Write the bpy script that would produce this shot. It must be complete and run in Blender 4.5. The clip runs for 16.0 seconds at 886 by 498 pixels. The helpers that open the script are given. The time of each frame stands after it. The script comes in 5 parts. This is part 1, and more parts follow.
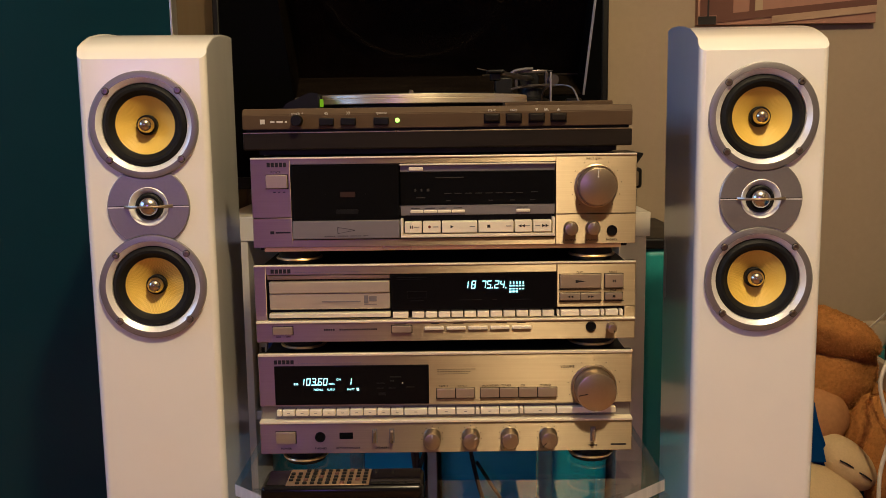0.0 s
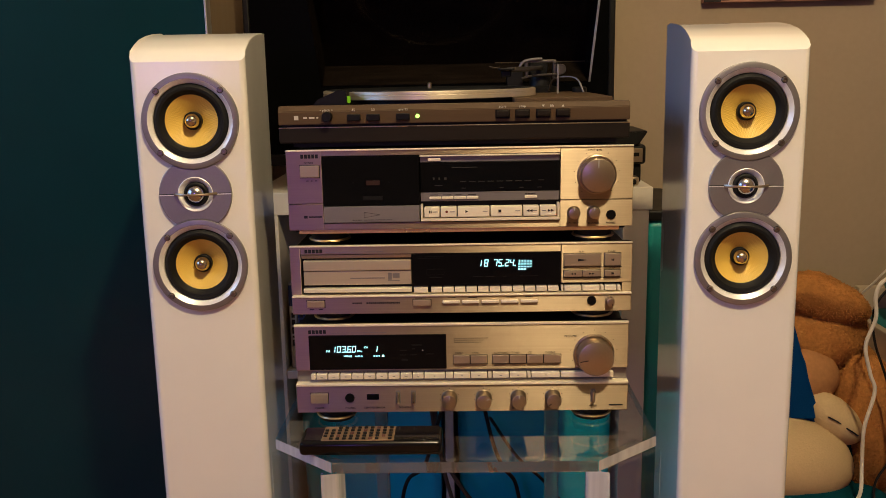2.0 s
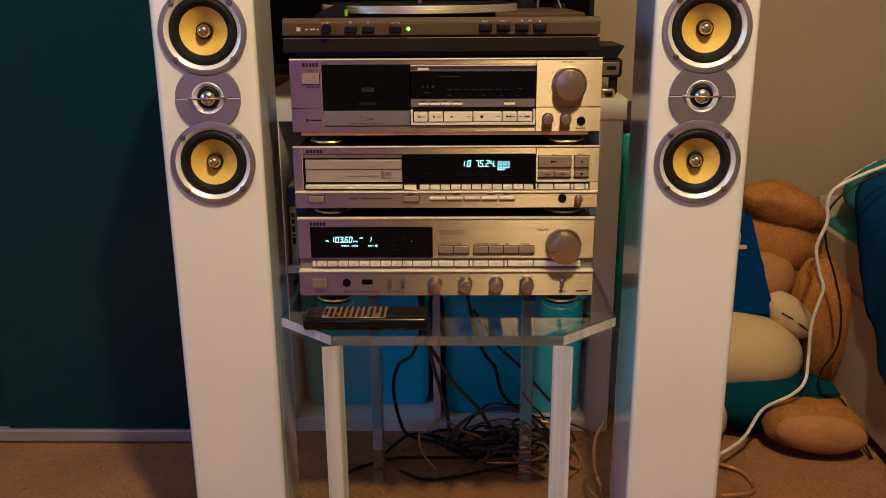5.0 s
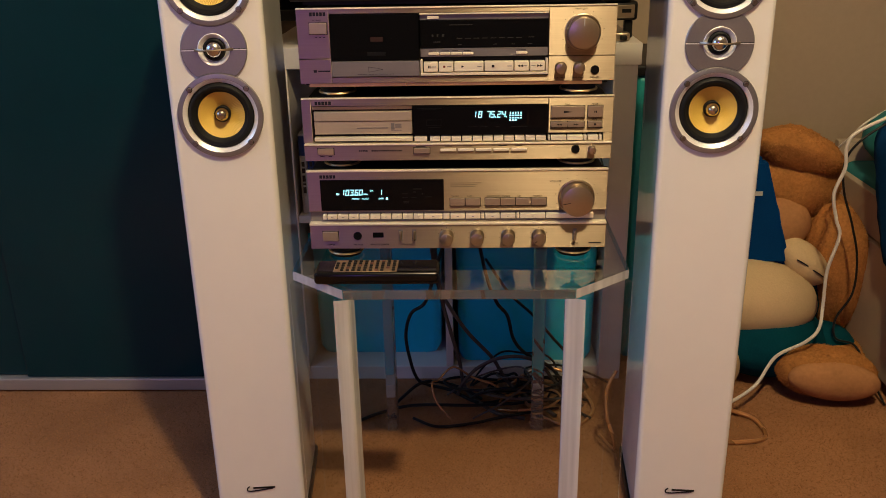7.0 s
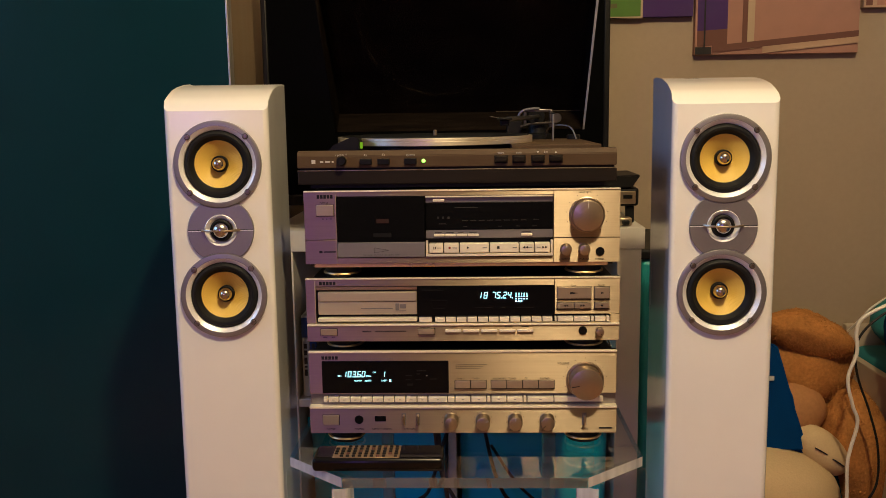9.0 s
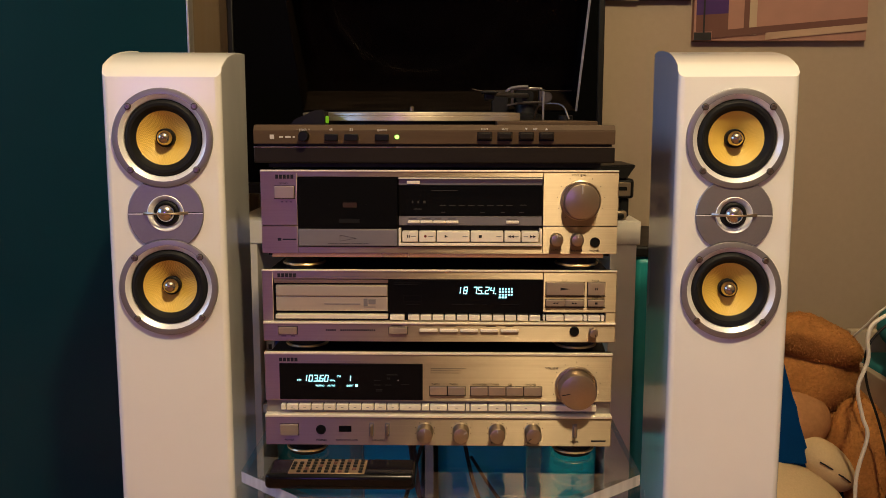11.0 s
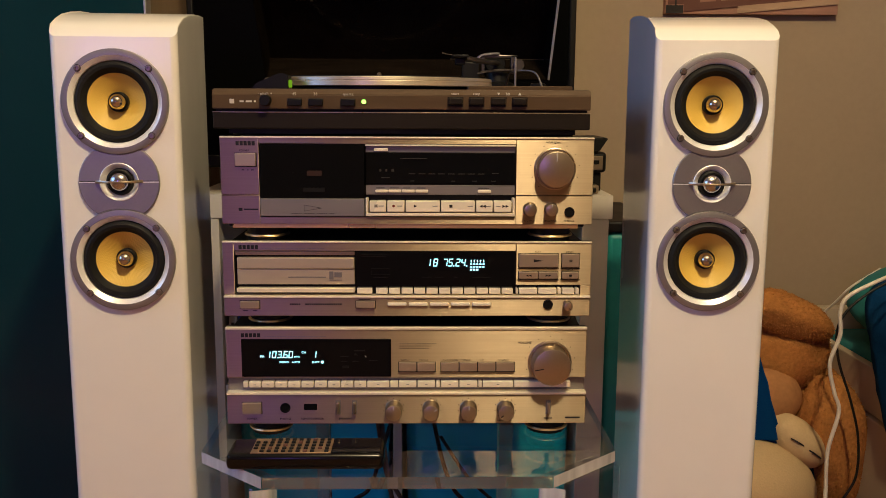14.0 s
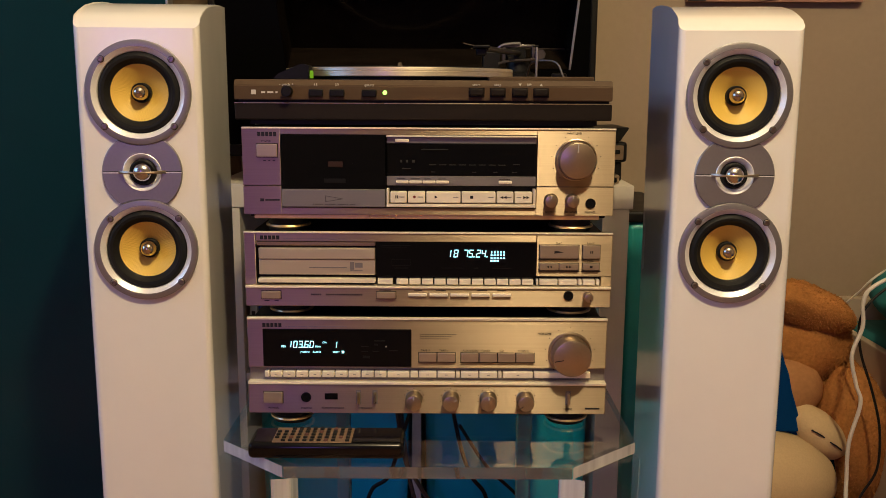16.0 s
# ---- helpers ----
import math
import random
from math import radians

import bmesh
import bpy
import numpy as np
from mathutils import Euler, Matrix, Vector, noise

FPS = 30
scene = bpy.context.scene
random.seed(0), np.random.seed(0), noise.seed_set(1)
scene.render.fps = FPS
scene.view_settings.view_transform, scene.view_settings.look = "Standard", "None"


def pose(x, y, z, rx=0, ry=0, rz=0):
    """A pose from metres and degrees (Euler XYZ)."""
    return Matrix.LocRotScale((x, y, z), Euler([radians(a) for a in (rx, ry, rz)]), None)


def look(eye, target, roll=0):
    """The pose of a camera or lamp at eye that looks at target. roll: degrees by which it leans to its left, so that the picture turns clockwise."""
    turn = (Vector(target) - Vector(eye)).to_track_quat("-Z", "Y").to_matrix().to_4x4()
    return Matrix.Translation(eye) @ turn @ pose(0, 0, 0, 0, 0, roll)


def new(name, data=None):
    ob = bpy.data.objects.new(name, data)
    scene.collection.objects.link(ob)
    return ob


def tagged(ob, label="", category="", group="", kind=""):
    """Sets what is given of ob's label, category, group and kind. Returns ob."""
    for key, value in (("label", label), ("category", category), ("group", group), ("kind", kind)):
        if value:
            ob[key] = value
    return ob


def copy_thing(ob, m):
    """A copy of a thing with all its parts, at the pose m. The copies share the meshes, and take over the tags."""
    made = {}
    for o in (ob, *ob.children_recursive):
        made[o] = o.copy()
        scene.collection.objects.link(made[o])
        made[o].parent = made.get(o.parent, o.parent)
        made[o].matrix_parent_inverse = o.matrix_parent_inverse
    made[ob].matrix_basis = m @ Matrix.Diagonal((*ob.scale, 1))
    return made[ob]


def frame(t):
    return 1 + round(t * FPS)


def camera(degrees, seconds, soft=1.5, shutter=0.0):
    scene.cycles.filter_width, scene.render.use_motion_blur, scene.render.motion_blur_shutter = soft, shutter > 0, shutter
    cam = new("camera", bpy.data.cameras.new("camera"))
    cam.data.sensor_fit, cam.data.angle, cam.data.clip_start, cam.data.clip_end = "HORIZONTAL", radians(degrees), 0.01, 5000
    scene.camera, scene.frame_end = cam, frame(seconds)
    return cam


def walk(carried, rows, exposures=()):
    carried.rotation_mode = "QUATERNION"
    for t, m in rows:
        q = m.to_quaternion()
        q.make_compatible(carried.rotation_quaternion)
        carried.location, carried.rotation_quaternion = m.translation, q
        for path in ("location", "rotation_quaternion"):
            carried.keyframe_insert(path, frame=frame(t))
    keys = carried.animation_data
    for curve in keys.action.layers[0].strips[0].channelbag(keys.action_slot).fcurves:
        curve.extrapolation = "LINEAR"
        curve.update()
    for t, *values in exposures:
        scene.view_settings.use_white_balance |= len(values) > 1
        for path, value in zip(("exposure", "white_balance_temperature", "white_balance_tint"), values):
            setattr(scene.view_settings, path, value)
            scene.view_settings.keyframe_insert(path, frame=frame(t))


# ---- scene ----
cam = camera(53.7, 16.0, soft=0.4)
PATH = [
    (0, (0.005, -0.987, 0.891), (-0.006, 0.992, 0.599), -0.8),
    (0.5, (0.005, -0.988, 0.891), (-0.012, 0.988, 0.584), -0.9),
    (1, (0.003, -0.989, 0.892), (-0.017, 0.984, 0.564), -0.9),
    (1.5, (0.005, -1.03, 0.915), (-0.032, 0.937, 0.557), -1.1),
    (2, (0.007, -1.094, 0.945), (-0.043, 0.866, 0.547), -1.1),
    (2.5, (0.011, -1.142, 0.955), (-0.046, 0.81, 0.521), -1.2),
    (3, (0.014, -1.187, 0.96), (-0.049, 0.759, 0.504), -1.0),
    (3.5, (0.016, -1.219, 0.955), (-0.033, 0.724, 0.484), -0.8),
    (4, (0.018, -1.24, 0.954), (-0.027, 0.702, 0.481), -0.7),
    (4.5, (0.019, -1.237, 0.955), (-0.021, 0.695, 0.438), -0.5),
    (5, (0.018, -1.234, 0.952), (-0.016, 0.679, 0.369), -0.4),
    (5.2, (0.016, -1.23, 0.95), (-0.017, 0.672, 0.333), -0.4),
    (7.3, (0.02, -1.217, 0.967), (-0.046, 0.651, 0.254), -1.1),
    (7.5, (0.016, -1.219, 0.952), (-0.049, 0.676, 0.314), -1.1),
    (8, (0.015, -1.214, 0.954), (-0.058, 0.723, 0.461), -1.1),
    (8.5, (0.013, -1.205, 0.959), (-0.063, 0.759, 0.584), -1.0),
    (9, (0.016, -1.196, 0.954), (-0.051, 0.78, 0.649), -0.8),
    (9.2, (0.018, -1.178, 0.951), (-0.042, 0.799, 0.658), -0.6),
    (11.5, (0.025, -1.049, 0.905), (0.005, 0.929, 0.608), 0.3),
    (12, (0.026, -1.042, 0.899), (0.033, 0.936, 0.604), 0.5),
    (12.5, (0.025, -1.031, 0.897), (0.056, 0.946, 0.597), 0.4),
    (13, (0.024, -1.023, 0.893), (0.07, 0.953, 0.587), 0.4),
    (13.5, (0.023, -1.022, 0.893), (0.072, 0.951, 0.574), 0.3),
    (14, (0.021, -1.022, 0.892), (0.063, 0.949, 0.56), 0.3),
    (14.5, (0.023, -1.023, 0.893), (0.052, 0.946, 0.544), 0.3),
    (15, (0.019, -1.022, 0.895), (0.04, 0.945, 0.534), 0.3),
    (15.5, (0.022, -1.022, 0.895), (0.026, 0.945, 0.535), 0.3),
    (16, (0.018, -1.022, 0.897), (0.019, 0.945, 0.535), 0.3),
]
walk(cam, [(t, look(eye, target, roll)) for t, eye, target, roll in PATH])

# ---- world and lights ----
world = bpy.data.worlds.new("world")
scene.world = world
world.use_nodes = True
sky = world.node_tree.nodes.new("ShaderNodeTexSky")
sky.sky_type, sky.sun_disc = "NISHITA", False
sky.sun_elevation, sky.sun_rotation = radians(2), radians(120)
world.node_tree.links.new(sky.outputs[0], world.node_tree.nodes["Background"].inputs[0])
world.node_tree.nodes["Background"].inputs[1].default_value = 0.05


def lamp(name, kind, m, energy, colour, **extra):
    data = bpy.data.lights.new(name, kind)
    data.energy, data.color = energy, colour
    if "radius" in extra:
        data.shadow_soft_size = extra["radius"]
    if "size" in extra:
        data.shape, data.size, data.size_y = "RECTANGLE", extra["size"][0], extra["size"][1]
    ob = new(name, data)
    ob.matrix_world = m
    return ob


# the room's warm ceiling lamp, the dusk-blue side window and an added, unseen violet source
LAMP = (0.31, -1.02, 2.25)
lamp("ceiling_lamp_light", "POINT", pose(*LAMP), 100, (1.0, 0.797, 0.465), radius=0.05)
lamp("violet_source_light", "AREA", look((-0.98, -4.26, 1.35), (0.0, 0.0, 0.9)), 8.4, (0.36, 0.19, 1.0), size=(0.5, 0.7))
lamp("side_window_light", "AREA", look((-2.22, -0.75, 1.55), (0.2, 0.05, 0.8)), 17.0, (0.26, 0.48, 1.0), size=(1.5, 0.9))

# ---- materials ----
MATS = {}


def shader(name, colour, rough=0.5, metal=0.0, **kw):
    """A node material: base colour varied by coarse and fine noise, with roughness variation and bump."""
    m = bpy.data.materials.new(name)
    m.use_nodes = True
    nt = m.node_tree
    N, L = nt.nodes, nt.links
    b = N["Principled BSDF"]
    b.inputs["Metallic"].default_value = metal
    b.inputs["Roughness"].default_value = rough
    b.inputs["Base Color"].default_value = (*colour, 1)
    for key, value in kw.get("set", {}).items():
        b.inputs[key].default_value = value
    tc = N.new("ShaderNodeTexCoord")
    mp = N.new("ShaderNodeMapping")
    mp.inputs["Scale"].default_value = kw.get("stretch", (1, 1, 1))
    L.new(tc.outputs["Object"], mp.inputs[0])
    vary = kw.get("vary", 0.0)
    fine = N.new("ShaderNodeTexNoise")
    fine.inputs["Scale"].default_value = kw.get("scale", 60)
    fine.inputs["Detail"].default_value = 6
    L.new(mp.outputs[0], fine.inputs["Vector"])
    coarse = N.new("ShaderNodeTexNoise")
    coarse.inputs["Scale"].default_value = kw.get("coarse", 6)
    coarse.inputs["Detail"].default_value = 3
    L.new(mp.outputs[0], coarse.inputs["Vector"])
    if vary:
        add = N.new("ShaderNodeMath")
        add.operation = "ADD"
        L.new(fine.outputs[0], add.inputs[0])
        L.new(coarse.outputs[0], add.inputs[1])
        mr = N.new("ShaderNodeMapRange")
        mr.inputs[1].default_value, mr.inputs[2].default_value = 0.6, 1.4
        mr.inputs[3].default_value, mr.inputs[4].default_value = 1 - vary, 1 + vary
        L.new(add.outputs[0], mr.inputs[0])
        mul = N.new("ShaderNodeVectorMath")
        mul.operation = "SCALE"
        mul.inputs[0].default_value = colour
        L.new(mr.outputs[0], mul.inputs["Scale"])
        L.new(mul.outputs[0], b.inputs["Base Color"])
    rv = kw.get("rough_vary", 0.06)
    mr2 = N.new("ShaderNodeMapRange")
    mr2.inputs[1].default_value, mr2.inputs[2].default_value = 0.3, 0.7
    mr2.inputs[3].default_value, mr2.inputs[4].default_value = max(0, rough - rv), min(1, rough + rv)
    L.new(coarse.outputs[0], mr2.inputs[0])
    L.new(mr2.outputs[0], b.inputs["Roughness"])
    if kw.get("bump", 0):
        bp = N.new("ShaderNodeBump")
        bp.inputs["Strength"].default_value = kw["bump"]
        bp.inputs["Distance"].default_value = kw.get("depth", 0.001)
        L.new(fine.outputs[0], bp.inputs["Height"])
        L.new(bp.outputs[0], b.inputs["Normal"])
    if kw.get("brushed"):
        tn = N.new("ShaderNodeCombineXYZ")
        tn.inputs[2].default_value = 1.0
        b.inputs["Anisotropic"].default_value = kw["brushed"]
        L.new(tn.outputs[0], b.inputs["Tangent"])
    MATS[name] = m
    return m


def glow(name, colour, strength):
    m = bpy.data.materials.new(name)
    m.use_nodes = True
    b = m.node_tree.nodes["Principled BSDF"]
    b.inputs["Base Color"].default_value = (0.01, 0.02, 0.02, 1)
    b.inputs["Specular IOR Level"].default_value = 0.02
    b.inputs["Emission Color"].default_value = (*colour, 1)
    b.inputs["Emission Strength"].default_value = strength
    return m


SILVER = shader("brushed_silver", (0.40, 0.318, 0.23), 0.42, 1.0, vary=0.10, scale=60, coarse=14, stretch=(0.10, 9, 60), brushed=0.97, rough_vary=0.04)
KEY_METAL = shader("satin_key_metal", (0.48, 0.39, 0.285), 0.36, 0.65, vary=0.05, scale=120, stretch=(0.2, 5, 30), rough_vary=0.04)
SATIN = shader("satin_silver", (0.48, 0.385, 0.27), 0.30, 0.9, vary=0.04, scale=300, rough_vary=0.04)
TRAY = shader("pale_champagne_tray", (0.58, 0.50, 0.37), 0.36, 0.55, vary=0.04, scale=70, stretch=(0.15, 6, 40), rough_vary=0.04)
GLOSS_BLACK = shader("glossy_black_plastic", (0.0035, 0.003, 0.003), 0.2, vary=0.2, scale=200, rough_vary=0.06, set={"Specular IOR Level": 0.35})
ARM_METAL = shader("dulled_arm_metal", (0.16, 0.14, 0.13), 0.3, 0.8, vary=0.05, scale=300)
SCREEN = shader("unlit_screen", (0.002, 0.002, 0.002), 0.35, set={"Specular IOR Level": 0.012})
# Pale plastic, lightened further to imitate lamplight on up-tilted key faces.
LAMPLIT_KEY = shader("pale_lamplit_key_plastic", (0.92, 0.82, 0.64), 0.3, 0.15, vary=0.03, scale=200)
# Near-white base stands in for the lamp's glint on edges and ledges.
GLINT_EDGE = shader("polished_edge_glint", (0.97, 0.87, 0.66), 0.33, 0.35, vary=0.04, scale=120)
BLACK_GLASS = shader("black_display_glass", (0.004, 0.004, 0.005), 0.07, rough_vary=0.03, set={"Specular IOR Level": 0.12})
BLACK = shader("black_plastic", (0.007, 0.0065, 0.006), 0.45, vary=0.2, scale=200, bump=0.1, depth=0.0004, set={"Specular IOR Level": 0.2})
CHASSIS = shader("black_sheet_steel", (0.018, 0.017, 0.016), 0.5, 0.2, vary=0.2, scale=250, bump=0.15, depth=0.0005, set={"Specular IOR Level": 0.2})
HOLE = shader("socket_black", (0.003, 0.003, 0.003), 0.5, set={"Specular IOR Level": 0.2})
BRICK_INK = shader("brown_red_print", (0.20, 0.035, 0.02), 0.6, set={"Specular IOR Level": 0.2})
GREY_INK = shader("dark_print", (0.022, 0.02, 0.02), 0.6, set={"Specular IOR Level": 0.2})
PALE_INK = shader("pale_print", (0.55, 0.52, 0.47), 0.6)
DIM_INK = shader("dim_display_print", (0.014, 0.013, 0.014), 0.5, set={"Specular IOR Level": 0.03})
METER_INK = shader("grey_meter_print", (0.05, 0.047, 0.045), 0.5, set={"Specular IOR Level": 0.05})
GREY_BAND = shader("grey_fascia_band", (0.24, 0.22, 0.21), 0.4, 0.45, vary=0.06, scale=120, stretch=(0.3, 5, 12))
BROWN_METAL = shader("bronze_fascia", (0.083, 0.052, 0.030), 0.5, 0.0, set={"Specular IOR Level": 0.10}, vary=0.07, scale=90, stretch=(0.4, 6, 14), bump=0.03, depth=0.0003)
DARK_PLINTH = shader("dark_brown_plinth", (0.015, 0.011, 0.008), 0.5, set={"Specular IOR Level": 0.15}, vary=0.15, scale=80, stretch=(0.3, 5, 5), bump=0.06, depth=0.0004)
BRONZE = shader("bronze_plate", (0.34, 0.22, 0.13), 0.4, 0.6, vary=0.06, scale=200)
SCREW = shader("bronzed_screw", (0.30, 0.25, 0.20), 0.34, 1.0)
PLATTER = shader("turned_aluminium", (0.80, 0.70, 0.56), 0.42, 0.8, vary=0.05, scale=200, stretch=(1, 1, 14), brushed=0.6)
RUBBER = shader("black_rubber", (0.010, 0.010, 0.010), 0.55, vary=0.2, scale=300, bump=0.1, depth=0.0005, set={"Specular IOR Level": 0.2})
WHITE_GLOSS = shader("white_lacquer", (0.83, 0.80, 0.76), 0.22, vary=0.015, scale=30, coarse=5, bump=0.012, depth=0.0006, set={"Coat Weight": 0.35, "Coat Roughness": 0.08})
RING = shader("satin_grey_ring", (0.33, 0.31, 0.31), 0.38, 0.75, vary=0.05, scale=400, bump=0.04, depth=0.0003)
RING_BRIGHT = shader("machined_bevel", (0.92, 0.90, 0.88), 0.32, 0.25, vary=0.04, scale=300)
CONE = shader("yellow_woven_cone", (0.80, 0.47, 0.10), 0.5, vary=0.05, scale=300, set={"Specular IOR Level": 0.35})
CAP = shader("silver_dust_cap", (0.62, 0.53, 0.40), 0.16, 0.95, vary=0.05, scale=300)
DOME = shader("silver_dome", (0.66, 0.64, 0.62), 0.2, 1.0)
GOLD = shader("gold_foot_ring", (1.0, 0.76, 0.42), 0.3, 0.9, vary=0.05, scale=200)
WALL = shader("beige_wall_paint", (0.345, 0.262, 0.183), 0.8, vary=0.05, scale=90, coarse=2.5, bump=0.12, depth=0.0012)
CEIL = shader("white_ceiling_paint", (0.48, 0.45, 0.41), 0.85, vary=0.03, scale=60, bump=0.1, depth=0.001)
TEAL_GLASS = shader("dark_teal_door_glass", (0.0035, 0.029, 0.036), 0.14, set={"Specular IOR Level": 0.26}, vary=0.12, scale=6, coarse=1.2, rough_vary=0.05)
WHITE_LAM = shader("white_laminate", (0.62, 0.57, 0.50), 0.45, vary=0.03, scale=40, coarse=8, bump=0.03, depth=0.0004)
CREAM_LAM = shader("cream_bed_laminate", (0.44, 0.35, 0.25), 0.5, vary=0.04, scale=40, coarse=8, bump=0.03, depth=0.0004)
TAN_LAM = shader("tan_laminate", (0.24, 0.165, 0.10), 0.5, vary=0.08, scale=40, coarse=6, stretch=(6, 6, 0.6), bump=0.03, depth=0.0004)
TRACK = shader("aluminium_track", (0.50, 0.47, 0.44), 0.4, 0.6, vary=0.06, scale=120, stretch=(0.2, 4, 4))
BIN = shader("blue_plastic_bin", (0.004, 0.52, 0.72), 0.4, vary=0.06, scale=40, coarse=6, bump=0.03, depth=0.0004)
BIN_TEAL = shader("teal_plastic_box", (0.01, 0.26, 0.25), 0.45, vary=0.1, scale=30, coarse=6, bump=0.05, depth=0.0006)
CABLE = shader("black_cable", (0.014, 0.013, 0.012), 0.42, vary=0.2, scale=120, set={"Specular IOR Level": 0.2})
CABLE_GREY = shader("grey_cable", (0.07, 0.052, 0.038), 0.45, vary=0.15, scale=120)
CABLE_WHITE = shader("white_cable", (0.72, 0.66, 0.58), 0.4, vary=0.06, scale=80)
COPPER = shader("clear_copper_cable", (0.62, 0.30, 0.12), 0.28, 0.6, vary=0.15, scale=500, stretch=(1, 1, 1))
FROST = shader("polished_acrylic_edge", (0.86, 0.86, 0.84), 0.10, vary=0.30, scale=110, coarse=40, stretch=(1, 1, 0.03), rough_vary=0.08, set={"Transmission Weight": 0.32, "IOR": 1.49})
CREAM_FELT = shader("cream_plush", (0.58, 0.42, 0.24), 0.95, vary=0.08, scale=260, coarse=9, bump=0.35, depth=0.0015, set={"Specular IOR Level": 0.1})
TEAL_FELT = shader("teal_plush", (0.002, 0.046, 0.066), 0.95, vary=0.2, scale=260, coarse=9, bump=0.35, depth=0.0015, set={"Specular IOR Level": 0.05})
NAVY_FELT = shader("navy_cloth", (0.0015, 0.040, 0.150), 0.9, vary=0.15, scale=400, coarse=10, bump=0.2, depth=0.0008, set={"Specular IOR Level": 0.05})
BEAR = shader("brown_teddy_plush", (0.42, 0.18, 0.052), 0.95, vary=0.35, scale=150, coarse=14, bump=0.6, depth=0.004, set={"Specular IOR Level": 0.1})
BEAR_PALE = shader("tan_suede", (0.42, 0.20, 0.085), 0.95, vary=0.16, scale=120, coarse=18, bump=0.35, depth=0.0015, set={"Specular IOR Level": 0.05})
TEAL_CLOTH = shader("teal_bedding", (0.012, 0.17, 0.18), 0.85, vary=0.12, scale=350, coarse=7, bump=0.25, depth=0.0008)
BLUE_FLEECE = shader("blue_fleece", (0.004, 0.048, 0.150), 0.95, vary=0.25, scale=220, coarse=9, bump=0.5, depth=0.002, set={"Specular IOR Level": 0.05})
LED_GREEN = glow("green_led", (0.35, 1.0, 0.12), 3.0)
VFD = glow("vacuum_display_glow", (0.42, 0.92, 1.0), 2.6)
VFD_RED = glow("dim_red_lamp", (0.5, 0.04, 0.012), 0.05)
STROBE = glow("strobe_lamp", (0.45, 1.0, 0.02), 0.32)
GREY_CASE = shader("grey_case_spine", (0.42, 0.43, 0.45), 0.35, vary=0.06, scale=60)
BLUE_CASE = shader("blue_case_spine", (0.02, 0.045, 0.16), 0.3, vary=0.1, scale=60)


CARPET = shader("beige_carpet", (0.33, 0.158, 0.074), 0.95, vary=0.3, scale=300, coarse=5, bump=0.5, depth=0.002, set={"Specular IOR Level": 0.1})


def weave(m):
    """Fine square weave as relief and slight colour change on the cones."""
    nt = m.node_tree
    N, L = nt.nodes, nt.links
    tc = N.new("ShaderNodeTexCoord")
    ck = N.new("ShaderNodeTexChecker")
    ck.inputs["Scale"].default_value = 620
    ck.inputs[1].default_value, ck.inputs[2].default_value = (0.90, 0.62, 0.14, 1), (0.64, 0.40, 0.06, 1)
    L.new(tc.outputs["Object"], ck.inputs[0])
    L.new(ck.outputs[0], N["Principled BSDF"].inputs["Base Color"])
    bp = N.new("ShaderNodeBump")
    bp.inputs["Strength"].default_value, bp.inputs["Distance"].default_value = 0.3, 0.0006
    L.new(ck.outputs[1], bp.inputs["Height"])
    L.new(bp.outputs[0], N["Principled BSDF"].inputs["Normal"])


weave(CONE)


def clear(name, tint, rough, mix, dust_sheen=None):
    """Clear plastic: part straight-through, part sharp reflection, with a film of dust and painted room sheen if given.
    """
    m = bpy.data.materials.new(name)
    m.use_nodes = True
    nt = m.node_tree
    N, L = nt.nodes, nt.links
    N.remove(N["Principled BSDF"])
    tr, gl, mx = N.new("ShaderNodeBsdfTransparent"), N.new("ShaderNodeBsdfGlossy"), N.new("ShaderNodeMixShader")
    fr, pw, mr = N.new("ShaderNodeLayerWeight"), N.new("ShaderNodeMath"), N.new("ShaderNodeMath")
    fr.inputs["Blend"].default_value = 0.5
    pw.operation, mr.operation = "POWER", "MULTIPLY_ADD"
    pw.inputs[1].default_value = 5.0
    mr.inputs[1].default_value, mr.inputs[2].default_value = 0.96 * mix, 0.04 * mix
    tr.inputs[0].default_value = (*tint, 1)
    gl.inputs["Roughness"].default_value = rough
    L.new(fr.outputs["Facing"], pw.inputs[0])
    L.new(pw.outputs[0], mr.inputs[0])
    L.new(mr.outputs[0], mx.inputs[0])
    L.new(tr.outputs[0], mx.inputs[1])
    L.new(gl.outputs[0], mx.inputs[2])
    last = mx
    if dust_sheen:
        df, ns, sc, last = N.new("ShaderNodeBsdfDiffuse"), N.new("ShaderNodeTexNoise"), N.new("ShaderNodeVectorMath"), N.new("ShaderNodeAddShader")
        ns.inputs["Scale"].default_value, ns.inputs["Detail"].default_value = 7, 5
        sc.operation, sc.inputs[0].default_value = "SCALE", dust_sheen
        L.new(ns.outputs[0], sc.inputs["Scale"])
        L.new(sc.outputs[0], df.inputs[0])
        L.new(mx.outputs[0], last.inputs[0])
        L.new(df.outputs[0], last.inputs[1])
    L.new(last.outputs[0], N["Material Output"].inputs[0])
    return m


ACRYLIC = clear("clear_acrylic", (0.93, 0.965, 0.96), 0.004, 1.4)
EDGE = shader("acrylic_front_edge", (0.56, 0.52, 0.44), 0.07, 0.0, vary=0.25, scale=9, coarse=3, stretch=(1, 1, 8), set={"Transmission Weight": 0.8, "IOR": 1.49, "Specular IOR Level": 0.8})
# The brown film is dust plus a painted stand-in for the lit room's reflection.
SMOKED = clear("smoked_lid_plastic", (0.10, 0.09, 0.08), 0.10, 0.14, (0.018, 0.0125, 0.009))

# ---- mesh helpers ----
ORIGIN = {}


